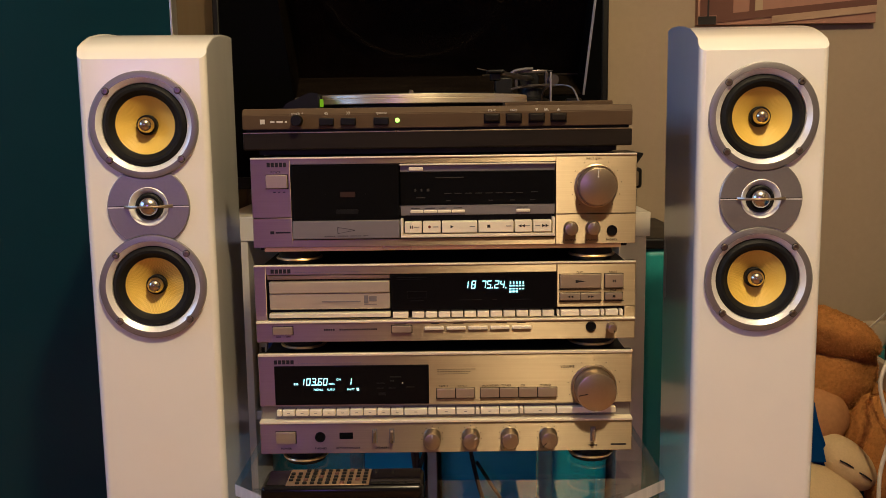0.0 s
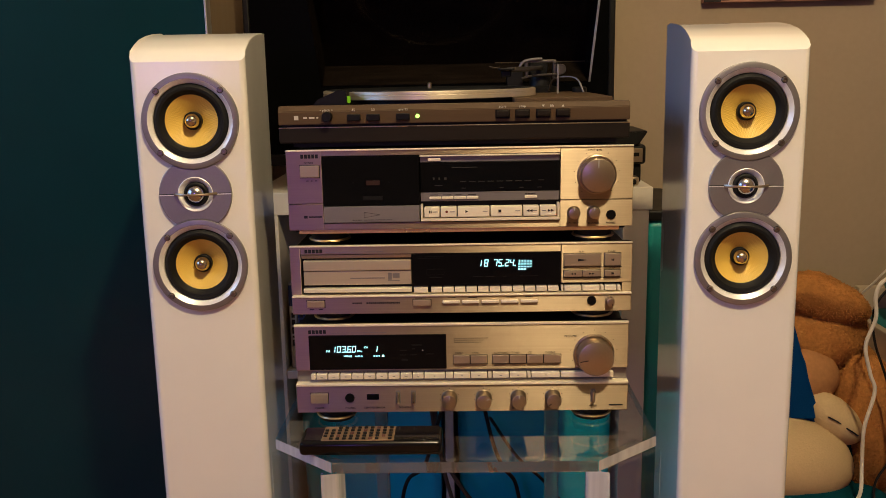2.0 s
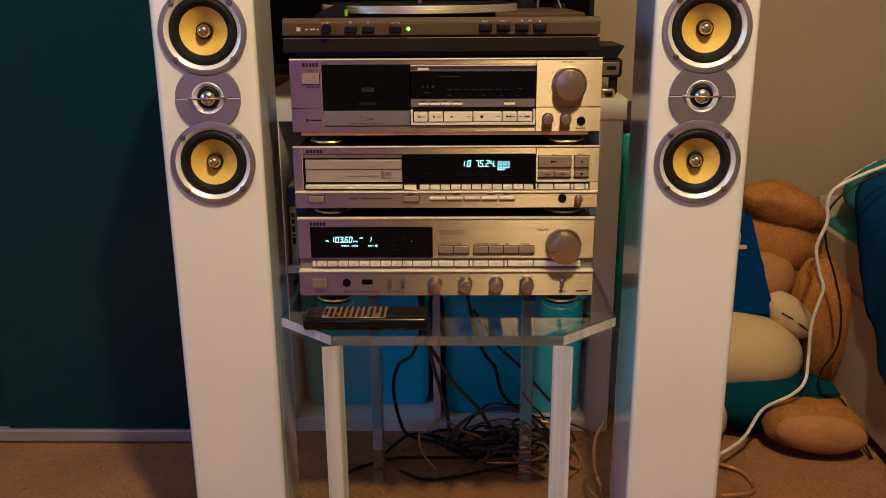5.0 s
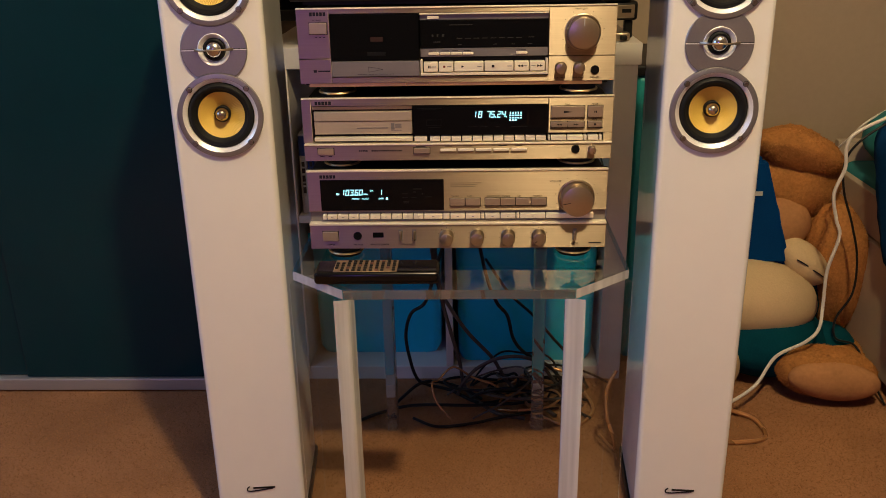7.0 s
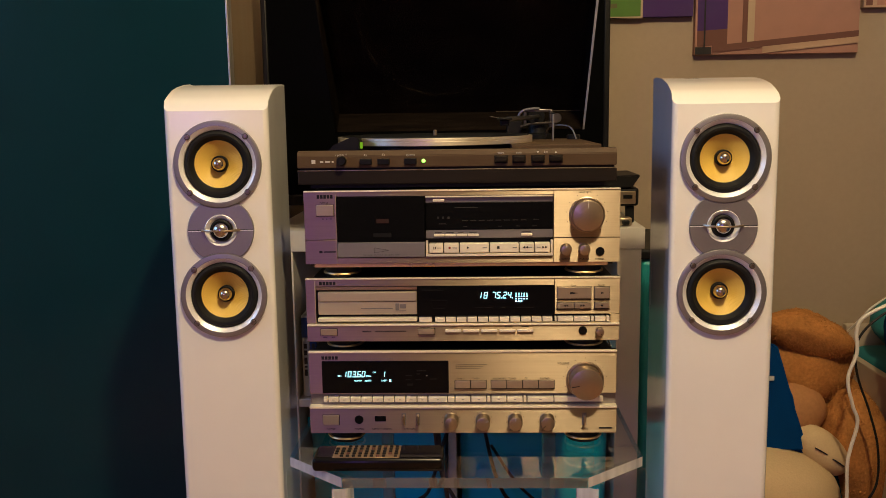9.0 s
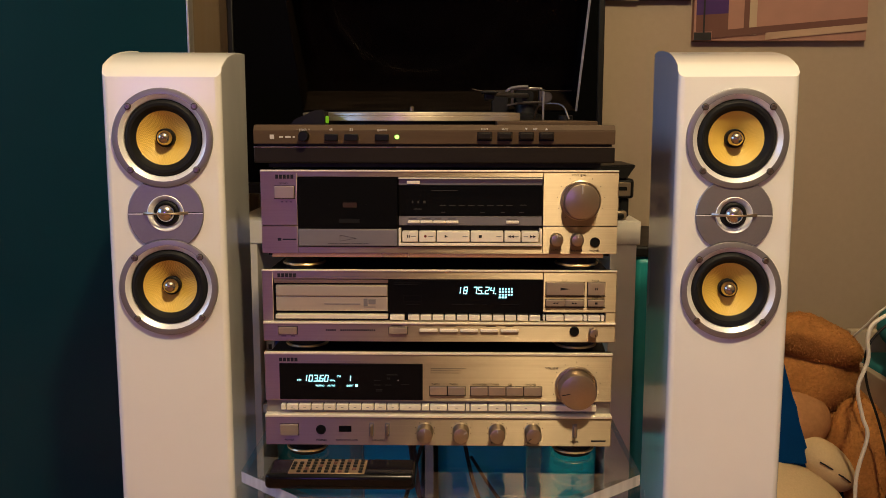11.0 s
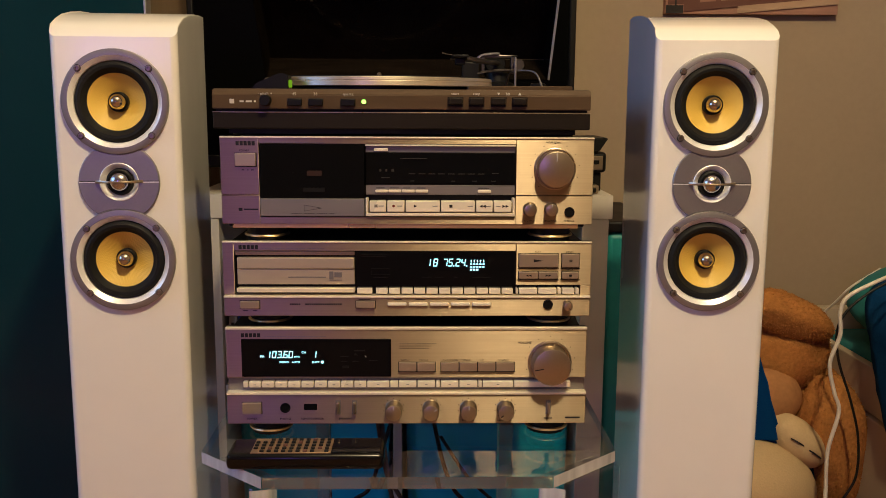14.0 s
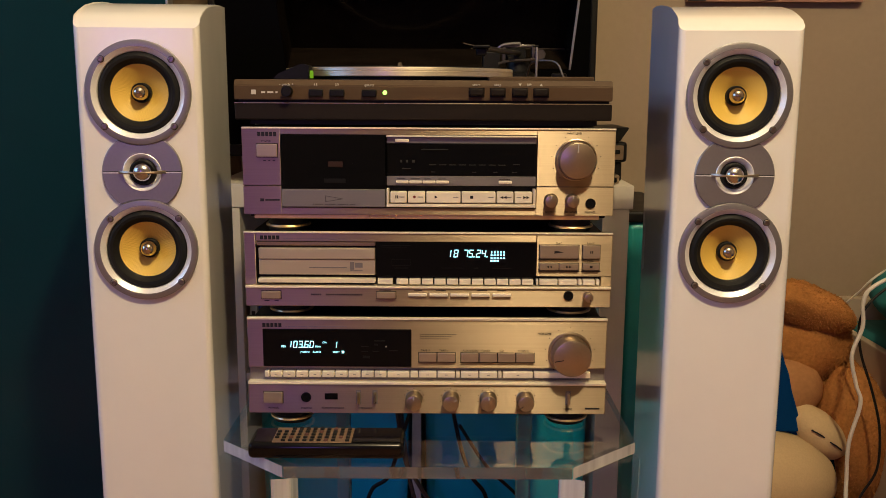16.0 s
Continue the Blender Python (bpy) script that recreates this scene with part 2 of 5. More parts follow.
def thing(name, base, label, category, group="", kind=""):
    ob = new(name)
    ob.empty_display_size = 0.05
    ob.location = base
    ORIGIN[ob.name] = Vector(base)
    return tagged(ob, label, category, group, kind)


def part(name, bm, material, parent=None, label="", smooth=True):
    """Links a bmesh, written in world places, as one mesh under a thing or a part."""
    origin = ORIGIN[parent.name] if parent else Vector()
    bmesh.ops.recalc_face_normals(bm, faces=bm.faces)
    bmesh.ops.translate(bm, verts=bm.verts, vec=-origin)
    me = bpy.data.meshes.new(name)
    bm.to_mesh(me)
    bm.free()
    for m in material if isinstance(material, (list, tuple)) else (material,):
        me.materials.append(m)
    if smooth:
        soft = [p.use_smooth for p in me.polygons]
        me.set_sharp_from_angle(angle=radians(35))
        me.polygons.foreach_set("use_smooth", soft)
    ob = new(name, me)
    if parent:
        ob.parent = parent
        ORIGIN[ob.name] = origin
    if label:
        ob["label"] = label
    return ob


def box(x0, x1, y0, y1, z0, z1, bevel=0.0, seg=2, bm=None, m=None):
    """A box, with rounded edges if bevel is given, added to bm."""
    t = bmesh.new()
    bmesh.ops.create_cube(t, size=1)
    for v in t.verts:
        v.co = Vector(((x0 + x1) / 2 + v.co.x * (x1 - x0), (y0 + y1) / 2 + v.co.y * (y1 - y0), (z0 + z1) / 2 + v.co.z * (z1 - z0)))
    if bevel:
        bmesh.ops.bevel(t, geom=list(t.edges), offset=bevel, segments=seg, profile=0.5, affect="EDGES")
        soften(t)
    return join(bm, t, m)


def soften(t):
    """Smooth shading for rounded edges alone; the faces square to the axes stay flat."""
    t.normal_update()
    for f in t.faces:
        f.smooth = max(abs(c) for c in f.normal) < 0.999


def join(bm, t, m=None):
    if m is not None:
        bmesh.ops.transform(t, matrix=m, verts=t.verts)
    if bm is None:
        return t
    me = bpy.data.meshes.new("join")
    t.to_mesh(me)
    t.free()
    bm.from_mesh(me)
    bpy.data.meshes.remove(me)
    return bm


def lathe(profile, centre, axis="y", segs=40, bm=None, index=None):
    """Turns a profile of (radius, distance along the axis) round the axis through centre."""
    t = bm if bm is not None else bmesh.new()
    rings = []
    for r, d in profile:
        ring = []
        for k in range(segs if r > 1e-6 else 1):
            a = 2 * math.pi * k / segs
            u, w = r * math.cos(a), r * math.sin(a)
            p = (u, d, w) if axis == "y" else (u, w, d) if axis == "z" else (d, u, w)
            ring.append(t.verts.new(Vector(centre) + Vector(p)))
        rings.append(ring)
    for i, (a, b) in enumerate(zip(rings, rings[1:])):
        for k in range(segs):
            quad = [a[k % len(a)], a[(k + 1) % len(a)], b[(k + 1) % len(b)], b[k % len(b)]]
            quad = [v for j, v in enumerate(quad) if v not in quad[:j]]
            if len(quad) > 2:
                face = t.faces.new(quad)
                face.smooth = True
                if index:
                    face.material_index = index[i]
    return t


def smooth_line(pts, steps=8):
    out, P = [], [Vector(p) for p in pts]
    P = [2 * P[0] - P[1]] + P + [2 * P[-1] - P[-2]]
    for i in range(1, len(P) - 2):
        a, b, c, d = P[i - 1 : i + 3]
        for k in range(steps):
            t = k / steps
            out.append(0.5 * (2 * b + (c - a) * t + (2 * a - 5 * b + 4 * c - d) * t * t + (3 * b - a - 3 * c + d) * t ** 3))
    return out + [P[-2]]


def tube(pts, r, segs=10, steps=8, bm=None):
    t = bm if bm is not None else bmesh.new()
    line = smooth_line(pts, steps)
    up, rings = Vector((0.3, 0.2, 0.93)).normalized(), []
    for i, p in enumerate(line):
        way = (line[min(i + 1, len(line) - 1)] - line[max(i - 1, 0)]).normalized()
        side = way.cross(up)
        side = side.normalized() if side.length > 1e-3 else Vector((1, 0, 0))
        up = side.cross(way).normalized()
        rings.append([t.verts.new(p + r * (math.cos(2 * math.pi * k / segs) * side + math.sin(2 * math.pi * k / segs) * up)) for k in range(segs)])
    for a, b in zip(rings, rings[1:]):
        for k in range(segs):
            t.faces.new((a[k], a[(k + 1) % segs], b[(k + 1) % segs], b[k])).smooth = True
    t.faces.new(rings[0]), t.faces.new(rings[-1])
    return t


def slab(outline, z0, z1, bevel=0.0):
    """An upright prism over a plan outline."""
    t = bmesh.new()
    low, high = [t.verts.new((x, y, z0)) for x, y in outline], [t.verts.new((x, y, z1)) for x, y in outline]
    n = len(outline)
    t.faces.new(low), t.faces.new(high)
    for k in range(n):
        t.faces.new((low[k], low[(k + 1) % n], high[(k + 1) % n], high[k]))
    if bevel:
        bmesh.ops.bevel(t, geom=list(t.edges), offset=bevel, segments=2, profile=0.5, affect="EDGES")
    return t


def words(name, text, size, x, z, y, material, parent, label="", shear=0.0, thick=0.0002, squeeze=1.0, thin=0.0):
    """Flat lettering in Blender's own font, facing the front."""
    cu = bpy.data.curves.new(name, "FONT")
    cu.body, cu.size, cu.shear, cu.extrude, cu.resolution_u, cu.offset, cu.space_character = text, size, shear, thick, 3, -thin * size, 1.08
    ob = bpy.data.objects.new(name, cu)
    me = bpy.data.meshes.new_from_object(ob)
    bpy.data.objects.remove(ob)
    me.transform(pose(x, y, z, 90, 0, 0) @ Matrix.Diagonal((squeeze, 1, 1, 1)))
    me.transform(Matrix.Translation(-ORIGIN[parent.name]))
    me.materials.clear()
    me.materials.append(material)
    done = new(name, me)
    done.parent = parent
    if label:
        done["label"] = label
    return done

# ---- the room ----
def structure(name, bm, material, label, category):
    return tagged(part(name, bm, material, smooth=False), label, category, kind="structure")


structure("floor", box(-2.37, 2.42, -4.42, 1.07, -0.06, 0.0), CARPET, "short-pile beige-brown carpet with speckled grain", "carpet")
structure("wall_north", box(-2.37, 2.42, 0.95, 1.07, 0, 2.5), WALL, "plain beige painted wall behind the stereo", "wall")
structure("wall_east", box(2.30, 2.42, -4.30, 0.95, 0, 2.5), WALL, "plain beige painted side wall", "wall")


def holed(along, a0, a1, z0, z1):
    """A wall with one opening; along is its span on the long axis."""
    return ((along[0], a0, 0, 2.5), (a1, along[1], 0, 2.5), (a0, a1, 0, z0), (a0, a1, z1, 2.5))


bm = bmesh.new()
for a, b, c, d in holed((-4.30, 0.95), -1.55, 0.05, 1.05, 2.05):
    box(-2.37, -2.25, a, b, c, d, bm=bm)
structure("wall_west", bm, WALL, "plain beige painted side wall with a window opening", "wall")
# The rear opening is added to hold the violet light.
bm = bmesh.new()
for a, b, c, d in holed((-2.37, 2.42), -1.27, -0.69, 0.96, 1.74):
    box(a, b, -4.42, -4.30, c, d, bm=bm)
structure("wall_south", bm, WALL, "plain beige painted rear wall with an added opening for the violet light", "wall")
structure("ceiling", box(-2.37, 2.42, -4.42, 1.07, 2.5, 2.6), CEIL, "plain white painted ceiling", "ceiling")

# ---- wardrobe with dark teal glass doors ----
def wardrobe():
    t = thing("wardrobe", (-1.1, 0.7, 0), "tall wardrobe with dark glossy teal glass sliding doors", "wardrobe")
    part("carcass", box(-2.24, -0.437, 0.478, 0.945, 0.0, 2.2, 0.002), TAN_LAM, t, "tan laminate carcass")
    part("door", box(-0.955, -0.435, 0.452, 0.474, 0.034, 2.19, 0.003), TEAL_GLASS, t, "dark teal glass door")
    part("door", box(-2.24, -0.945, 0.462, 0.4765, 0.034, 2.19, 0.003), TEAL_GLASS, t, "dark teal glass door")
    part("bottom_track", box(-2.24, -0.437, 0.446, 0.4775, 0.004, 0.032, 0.003), TRACK, t, "grey aluminium track")
    part("edge_profile", box(-0.4349, -0.431, 0.450, 0.4775, 0.036, 2.19, 0.001), TRACK, t, "thin aluminium edge")


wardrobe()

# ---- white storage unit with bins ----
def storage_unit():
    t = thing("storage_unit", (-0.017, 0.7, 0), "white laminate cube shelving unit standing against the wall", "shelving unit")
    part("top_panel", box(-0.386, 0.352, 0.50, 0.90, 0.689, 0.731, 0.0015), WHITE_LAM, t)
    part("side_panel", box(-0.386, -0.339, 0.502, 0.90, 0.0, 0.6888, 0.0015), WHITE_LAM, t)
    part("side_panel", box(0.299, 0.346, 0.502, 0.90, 0.0, 0.6888, 0.0015), WHITE_LAM, t)
    part("bottom_panel", box(-0.3388, 0.2988, 0.503, 0.90, 0.0, 0.031, 0.0015), WHITE_LAM, t)
    part("divider", box(-0.036, -0.020, 0.505, 0.89, 0.0312, 0.6888, 0.001), WHITE_LAM, t)
    part("shelf", box(-0.3388, -0.0362, 0.504, 0.89, 0.369, 0.385, 0.001), WHITE_LAM, t)
    part("shelf", box(-0.0198, 0.2988, 0.504, 0.89, 0.369, 0.385, 0.001), WHITE_LAM, t)
    part("back_panel", box(-0.3388, 0.2988, 0.891, 0.899, 0.0312, 0.6888), WHITE_LAM, t)


def bin_thing(x0, x1, y0, y1, z0, z1, material, label, group=""):
    t = thing("storage_bin", ((x0 + x1) / 2, (y0 + y1) / 2, z0), label, "storage bin", group)
    bm = bmesh.new()
    # tapered tub, open at the top, with rounded corners
    rows = ((z0, 0.012, 0.020), (z0 + 0.02, 0.004, 0.020), (z1, 0.0, 0.020), (z1, 0.006, 0.016), (z0 + 0.012, 0.014, 0.016))
    rings = []
    for z, inset, rad in rows:
        ring = []
        for cx, cy, a0 in ((x1, y1, 0), (x0, y1, 90), (x0, y0, 180), (x1, y0, 270)):
            sx, sy = (-1 if cx == x1 else 1), (-1 if cy == y1 else 1)
            for k in range(5):
                a = radians(a0 + 22.5 * k)
                ring.append(bm.verts.new((cx + sx * (inset + rad) + rad * math.cos(a), cy + sy * (inset + rad) + rad * math.sin(a), z)))
        rings.append(ring)
    for a, b in zip(rings, rings[1:]):
        for k in range(20):
            bm.faces.new((a[k], a[(k + 1) % 20], b[(k + 1) % 20], b[k])).smooth = True
    bm.faces.new(rings[0]), bm.faces.new(rings[-1])
    part("tub", bm, material, t)
    bm = box(x0 - 0.003, x1 + 0.003, y0 - 0.006, y0 - 0.0005, z1 - 0.022, z1 - 0.001, 0.002)
    part("rim", bm, material, t)


storage_unit()
bin_thing(-0.330, -0.045, 0.560, 0.87, 0.0315, 0.330, BIN, "bright blue plastic bin inside the shelving unit", "bins in the unit")
bin_thing(-0.013, 0.290, 0.520, 0.87, 0.0315, 0.330, BIN, "bright blue plastic bin inside the shelving unit", "bins in the unit")
bin_thing(0.000, 0.285, 0.640, 0.88, 0.3855, 0.660, BIN_TEAL, "teal plastic bin on the upper shelf of the unit")


def tall_box():
    t = thing("storage_box", (0.42, 0.75, 0), "tall dull-teal plastic box standing beside the shelving unit", "storage box")
    part("body", box(0.365, 0.46, 0.60, 0.92, 0.0, 0.65, 0.012, 3), BIN_TEAL, t)
    part("lid", box(0.361, 0.464, 0.596, 0.924, 0.651, 0.672, 0.005), BLACK, t, "black lid")


tall_box()


def game_case(x, z, lean, spine, label):
    t = thing("game_case", (x, 0.58, z), label, "game case", "cases in the unit")
    part("case", box(x - 0.0072, x + 0.0072, 0.518, 0.655, z, z + 0.170, 0.002), spine, t)
    part("spine_band", box(x - 0.0068, x + 0.0068, 0.5165, 0.5178, z + 0.125, z + 0.166), BLUE_CASE, t, "blue top band")
    bm = bmesh.new()
    for k, (a, b) in enumerate(((0.045, 0.058), (0.062, 0.066), (0.070, 0.083), (0.088, 0.098), (0.102, 0.112))):
        box(x - 0.003, x + 0.003, 0.5168, 0.5178, z + a, z + b, bm=bm)
    part("spine_print", bm, GREY_INK, t, "dark illegible print")
    t.rotation_euler = (0, radians(lean), 0)


game_case(-0.324, 0.3856, 0, GREY_CASE, "grey-spined plastic game case standing on the white shelf")
game_case(-0.308, 0.3856, 0, BLUE_CASE, "dark blue-spined plastic game case standing on the white shelf")

# ---- television ----
def television():
    t = thing("television", (-0.055, 0.62, 0.7315), "flat black television standing on the white unit", "television")
    x0, x1, z0, z1 = -0.402, 0.292, 0.772, 1.262
    part("back_cover", box(x0 + 0.01, x1 - 0.01, 0.602, 0.650, z0 + 0.01, z1 - 0.01, 0.01), SCREEN, t)
    bm = box(x0, x1, 0.585, 0.6018, z0, z0 + 0.022, 0.003)
    for a in ((x0, x1, z1 - 0.012, z1), (x0, x0 + 0.012, z0 + 0.022, z1 - 0.012), (x1 - 0.012, x1, z0 + 0.022, z1 - 0.012)):
        box(a[0], a[1], 0.585, 0.6018, a[2], a[3], 0.003, bm=bm)
    part("frame", bm, BLACK, t)
    part("screen", box(x0 + 0.0115, x1 - 0.0115, 0.589, 0.6005, z0 + 0.0215, z1 - 0.0115), SCREEN, t, "switched-off black screen")
    part("neck", box(-0.105, -0.005, 0.604, 0.63, 0.741, 0.785, 0.004), BLACK, t)
    part("foot", box(-0.26, 0.15, 0.54, 0.72, 0.7315, 0.742, 0.004), BLACK, t)


television()


def media_box():
    t = thing("media_player", (0.31, 0.60, 0.7315), "small black media box with a silver front on the white unit", "media player")
    part("body", box(0.235, 0.350, 0.56, 0.72, 0.7665, 0.803, 0.006, 3), BLACK, t)
    part("front", box(0.242, 0.343, 0.557, 0.5605, 0.771, 0.797, 0.002), SATIN, t, "silver front")
    part("slot", box(0.318, 0.336, 0.555, 0.5568, 0.782, 0.789), HOLE, t)
    for x in (0.25, 0.335):
        part("foot", box(x - 0.008, x + 0.008, 0.57, 0.59, 0.7315, 0.7662, 0.003), BLACK, t)
    w = thing("router", (0.30, 0.60, 0.8035), "flat black wedge-shaped router lying on the media box", "router")
    bm = bmesh.new()
    pts = [(0.22, 0.8035), (0.335, 0.8035), (0.352, 0.829), (0.22, 0.826)]
    a, b = [bm.verts.new((x, 0.555, z)) for x, z in pts], [bm.verts.new((x, 0.70, z)) for x, z in pts]
    bm.faces.new(a), bm.faces.new(b)
    for k in range(4):
        bm.faces.new((a[k], a[(k + 1) % 4], b[(k + 1) % 4], b[k]))
    bmesh.ops.bevel(bm, geom=list(bm.edges), offset=0.002, segments=2, affect="EDGES")
    part("housing", bm, BLACK, w)
    p = thing("adapter", (0.325, 0.55, 0.7315), "small grey plug adapter lying on the white unit", "adapter")
    part("housing", box(0.303, 0.331, 0.525, 0.553, 0.7315, 0.747, 0.003), SATIN, p)
    part("plug", box(0.311, 0.324, 0.512, 0.5248, 0.7345, 0.743, 0.002), BLACK, p)


media_box()

# ---- canvases on the wall ----
def canvas(x0, x1, z0, z1, base, patches, label):
    t = thing("canvas_picture", ((x0 + x1) / 2, 0.94, z0), label, "picture", "canvases on the wall")
    part("canvas", box(x0, x1, 0.930, 0.9495, z0, z1, 0.001), base, t)
    for n, (a, b, c, d, mat, lean) in enumerate(patches):
        bm = bmesh.new()
        y = 0.9292 - 0.0004 * n
        f = [(a, c), (b, c + lean), (b, d + lean), (a, d)]
        lo, hi = [bm.verts.new((x, y, z)) for x, z in f], [bm.verts.new((x, y + 0.0003, z)) for x, z in f]
        bm.faces.new(lo), bm.faces.new(hi)
        for k in range(4):
            bm.faces.new((lo[k], lo[(k + 1) % 4], hi[(k + 1) % 4], hi[k]))
        part("painted_patch", bm, mat, t, smooth=False)


def paint(name, c):
    return shader(name, c, 0.75, vary=0.08, scale=25, coarse=14, bump=0.06, depth=0.0005)


PINK, TAN, PURPLE, DARK, BRICK, GREEN, OLIVE, PALE = (paint(n, c) for n, c in (
    ("dusty_pink_paint", (0.34, 0.17, 0.12)), ("tan_paint", (0.40, 0.26, 0.17)), ("violet_paint", (0.045, 0.012, 0.10)), ("black_paint", (0.012, 0.01, 0.01)),
    ("brown_red_paint", (0.13, 0.05, 0.035)), ("leaf_green_paint", (0.07, 0.16, 0.02)), ("olive_paint", (0.10, 0.09, 0.03)), ("cream_paint", (0.42, 0.31, 0.20))))
canvas(0.543, 0.922, 1.083, 1.483, PINK, [
    (0.548, 0.618, 1.128, 1.48, PURPLE, 0.004), (0.548, 0.618, 1.102, 1.138, BRICK, 0.004), (0.544, 0.582, 1.084, 1.101, DARK, 0.0), (0.563, 0.567, 1.10, 1.45, DARK, 0.0),
    (0.652, 0.664, 1.10, 1.48, BRICK, 0.0), (0.664, 0.680, 1.095, 1.48, PALE, 0.0), (0.583, 0.921, 1.088, 1.104, BRICK, 0.030), (0.70, 0.921, 1.085, 1.100, TAN, 0.020)],
    "square canvas print in dusty pink, violet and brown blocks")
canvas(0.155, 0.538, 1.172, 1.56, PURPLE, [
    (0.30, 0.42, 1.173, 1.25, PALE, -0.004), (0.33, 0.415, 1.174, 1.24, GREEN, 0.0), (0.32, 0.36, 1.19, 1.20, OLIVE, 0.004), (0.345, 0.372, 1.215, 1.222, OLIVE, 0.0), (0.155, 0.30, 1.175, 1.4, BRICK, 0.0)],
    "square canvas print in violet and leaf green blocks")
canvas(0.930, 1.31, 1.185, 1.57, TAN, [(0.935, 0.95, 1.19, 1.5, BRICK, 0.0), (0.96, 1.30, 1.19, 1.3, PINK, 0.01)], "square canvas print in tan and brown blocks")

# ---- clear acrylic stand ----
def acrylic_stand():
    t = thing("acrylic_stand", (0.003, 0.15, 0), "clear acrylic stand with cut corners and polished edges", "stand")
    outline = [(-0.157, -0.118), (0.163, -0.118), (0.247, -0.046), (0.247, 0.36), (0.16, 0.42), (-0.155, 0.42), (-0.240, 0.36), (-0.240, -0.046)]
    bm = slab(outline, 0.472, 0.487, 0.0007)
    top = part("shelf", bm, [ACRYLIC, FROST, EDGE], t)
    for p in top.data.polygons:
        n = p.normal
        if abs(n.z) < 0.3 and p.area > 0.0004 and abs(n.x) > 0.2 and n.y < -0.2:
            p.material_index = 1
        elif n.y < -0.9 and p.area > 0.002:
            p.material_index = 2
    top.visible_shadow = False

    def leg(a, b, thick, end=1, name="leg_panel"):
        a, b = Vector((*a, 0)), Vector((*b, 0))
        w = (b - a).normalized()
        n = Vector((-w.y, w.x, 0)) * thick / 2
        pts = [(a - n), (b - n), (b + n), (a + n), (a + n * 0.25 - w * 0.014)]
        ob = part(name, slab([(p.x, p.y) for p in pts], 0.0, 0.4715, 0.0035), [ACRYLIC, FROST, EDGE], t)
        for p in ob.data.polygons:
            if p.area > 0.0008 and abs(p.normal.dot(w)) > 0.3 and p.normal.dot(w) * w.y < 0 and abs(p.normal.z) < 0.2:
                p.material_index = end
        ob.visible_shadow = False
        return ob

    leg((-0.159, -0.096), (-0.233, -0.037), 0.042)
    leg((0.165, -0.096), (0.240, -0.037), 0.042)
    leg((-0.138, 0.30), (-0.215, 0.36), 0.034, 2)
    leg((0.150, 0.30), (0.227, 0.36), 0.034, 2)


acrylic_stand()

# ---- hi-fi parts shared by the machines ----
def key(t, name, x0, x1, z0, z1, y, deep, material, label="", bevel=0.0008):
    """A push key standing proud of the face at y (mm in x and z)."""
    k = part(name, box(x0 / 1000, x1 / 1000, y - deep, y + 0.003, z0 / 1000, z1 / 1000, bevel), material, t, label)
    if material is KEY_METAL:
        part("key_gap", box((x0 - 0.7) / 1000, (x1 + 0.7) / 1000, y - 0.0004, y + 0.002, (z0 - 0.9) / 1000, (z1 + 0.5) / 1000), HOLE, k, smooth=False)
    return k


def knob(t, x, z, y, r, deep, name="knob", ring=0.0, tick=0.0, flare=1.0):
    x, z, r = x / 1000, z / 1000, r / 1000
    b = 0.08 * r
    bm = lathe([(r * flare, y + 0.002), (r * flare, y - deep * 0.25), (r, y - deep * 0.4), (r, y - deep + b), (r - 0.35 * b, y - deep + 0.3 * b), (r - b, y - deep), (0, y - deep)], (x, 0, z), segs=56)
    k = part(name, bm, SATIN, t)
    if ring:
        q = ring / 1000
        part("knob_skirt", lathe([(q, y + 0.001), (q, y - 0.0016), (q * 0.95, y - 0.0022), (q * 0.93, y - 0.0012), (r * 1.02, y - 0.0012)], (x, 0, z), segs=56), SATIN, t, "satin ring behind the knob")
    a = radians(tick)
    bm = box(-0.0006, 0.0006, y - deep - 0.0003, y - deep + 0.001, 0.45 * r, 0.92 * r, 0.0002, 1, m=Matrix.Translation((x, 0, z)) @ Matrix.Rotation(a, 4, "Y"))
    part("pointer", bm, PALE_INK if abs(tick) < 60 else GREY_INK, k)


def jack(t, x, z, y, r, name="phones_socket"):
    x, z, r = x / 1000, z / 1000, r / 1000
    bm = lathe([(r * 1.15, y + 0.001), (r * 1.15, y - 0.0012), (r, y - 0.0014), (r * 0.94, y - 0.0004), (0, y - 0.0004)], (x, 0, z), segs=28)
    part(name, bm, HOLE, t, "black socket")


def bars(t, name, rects, y, material, label=""):
    bm = bmesh.new()
    for x0, x1, z0, z1 in rects:
        box(x0 / 1000, x1 / 1000, y - 0.0003, y + 0.0005, z0 / 1000, z1 / 1000, bm=bm)
    part(name, bm, material, t, label, smooth=False)


def foot_set(t, xs, ys, z0, z1, material=BLACK):
    for x in xs:
        for y in ys:
            f = part("foot", lathe([(0.0, z1), (0.0235, z1), (0.0245, z0 + 0.004), (0.0235, z0), (0, z0)], (x, y, 0), "z", 36), material, t, "black foot")
            h = z0 + 0.35 * (z1 - z0)
            part("foot_ring", lathe([(0.0242, h + 0.0014), (0.0268, h + 0.0012), (0.0274, h), (0.0268, h - 0.0012), (0.0242, h - 0.0014)], (x, y, 0), "z", 40), GOLD, f, "gold-toned ring")


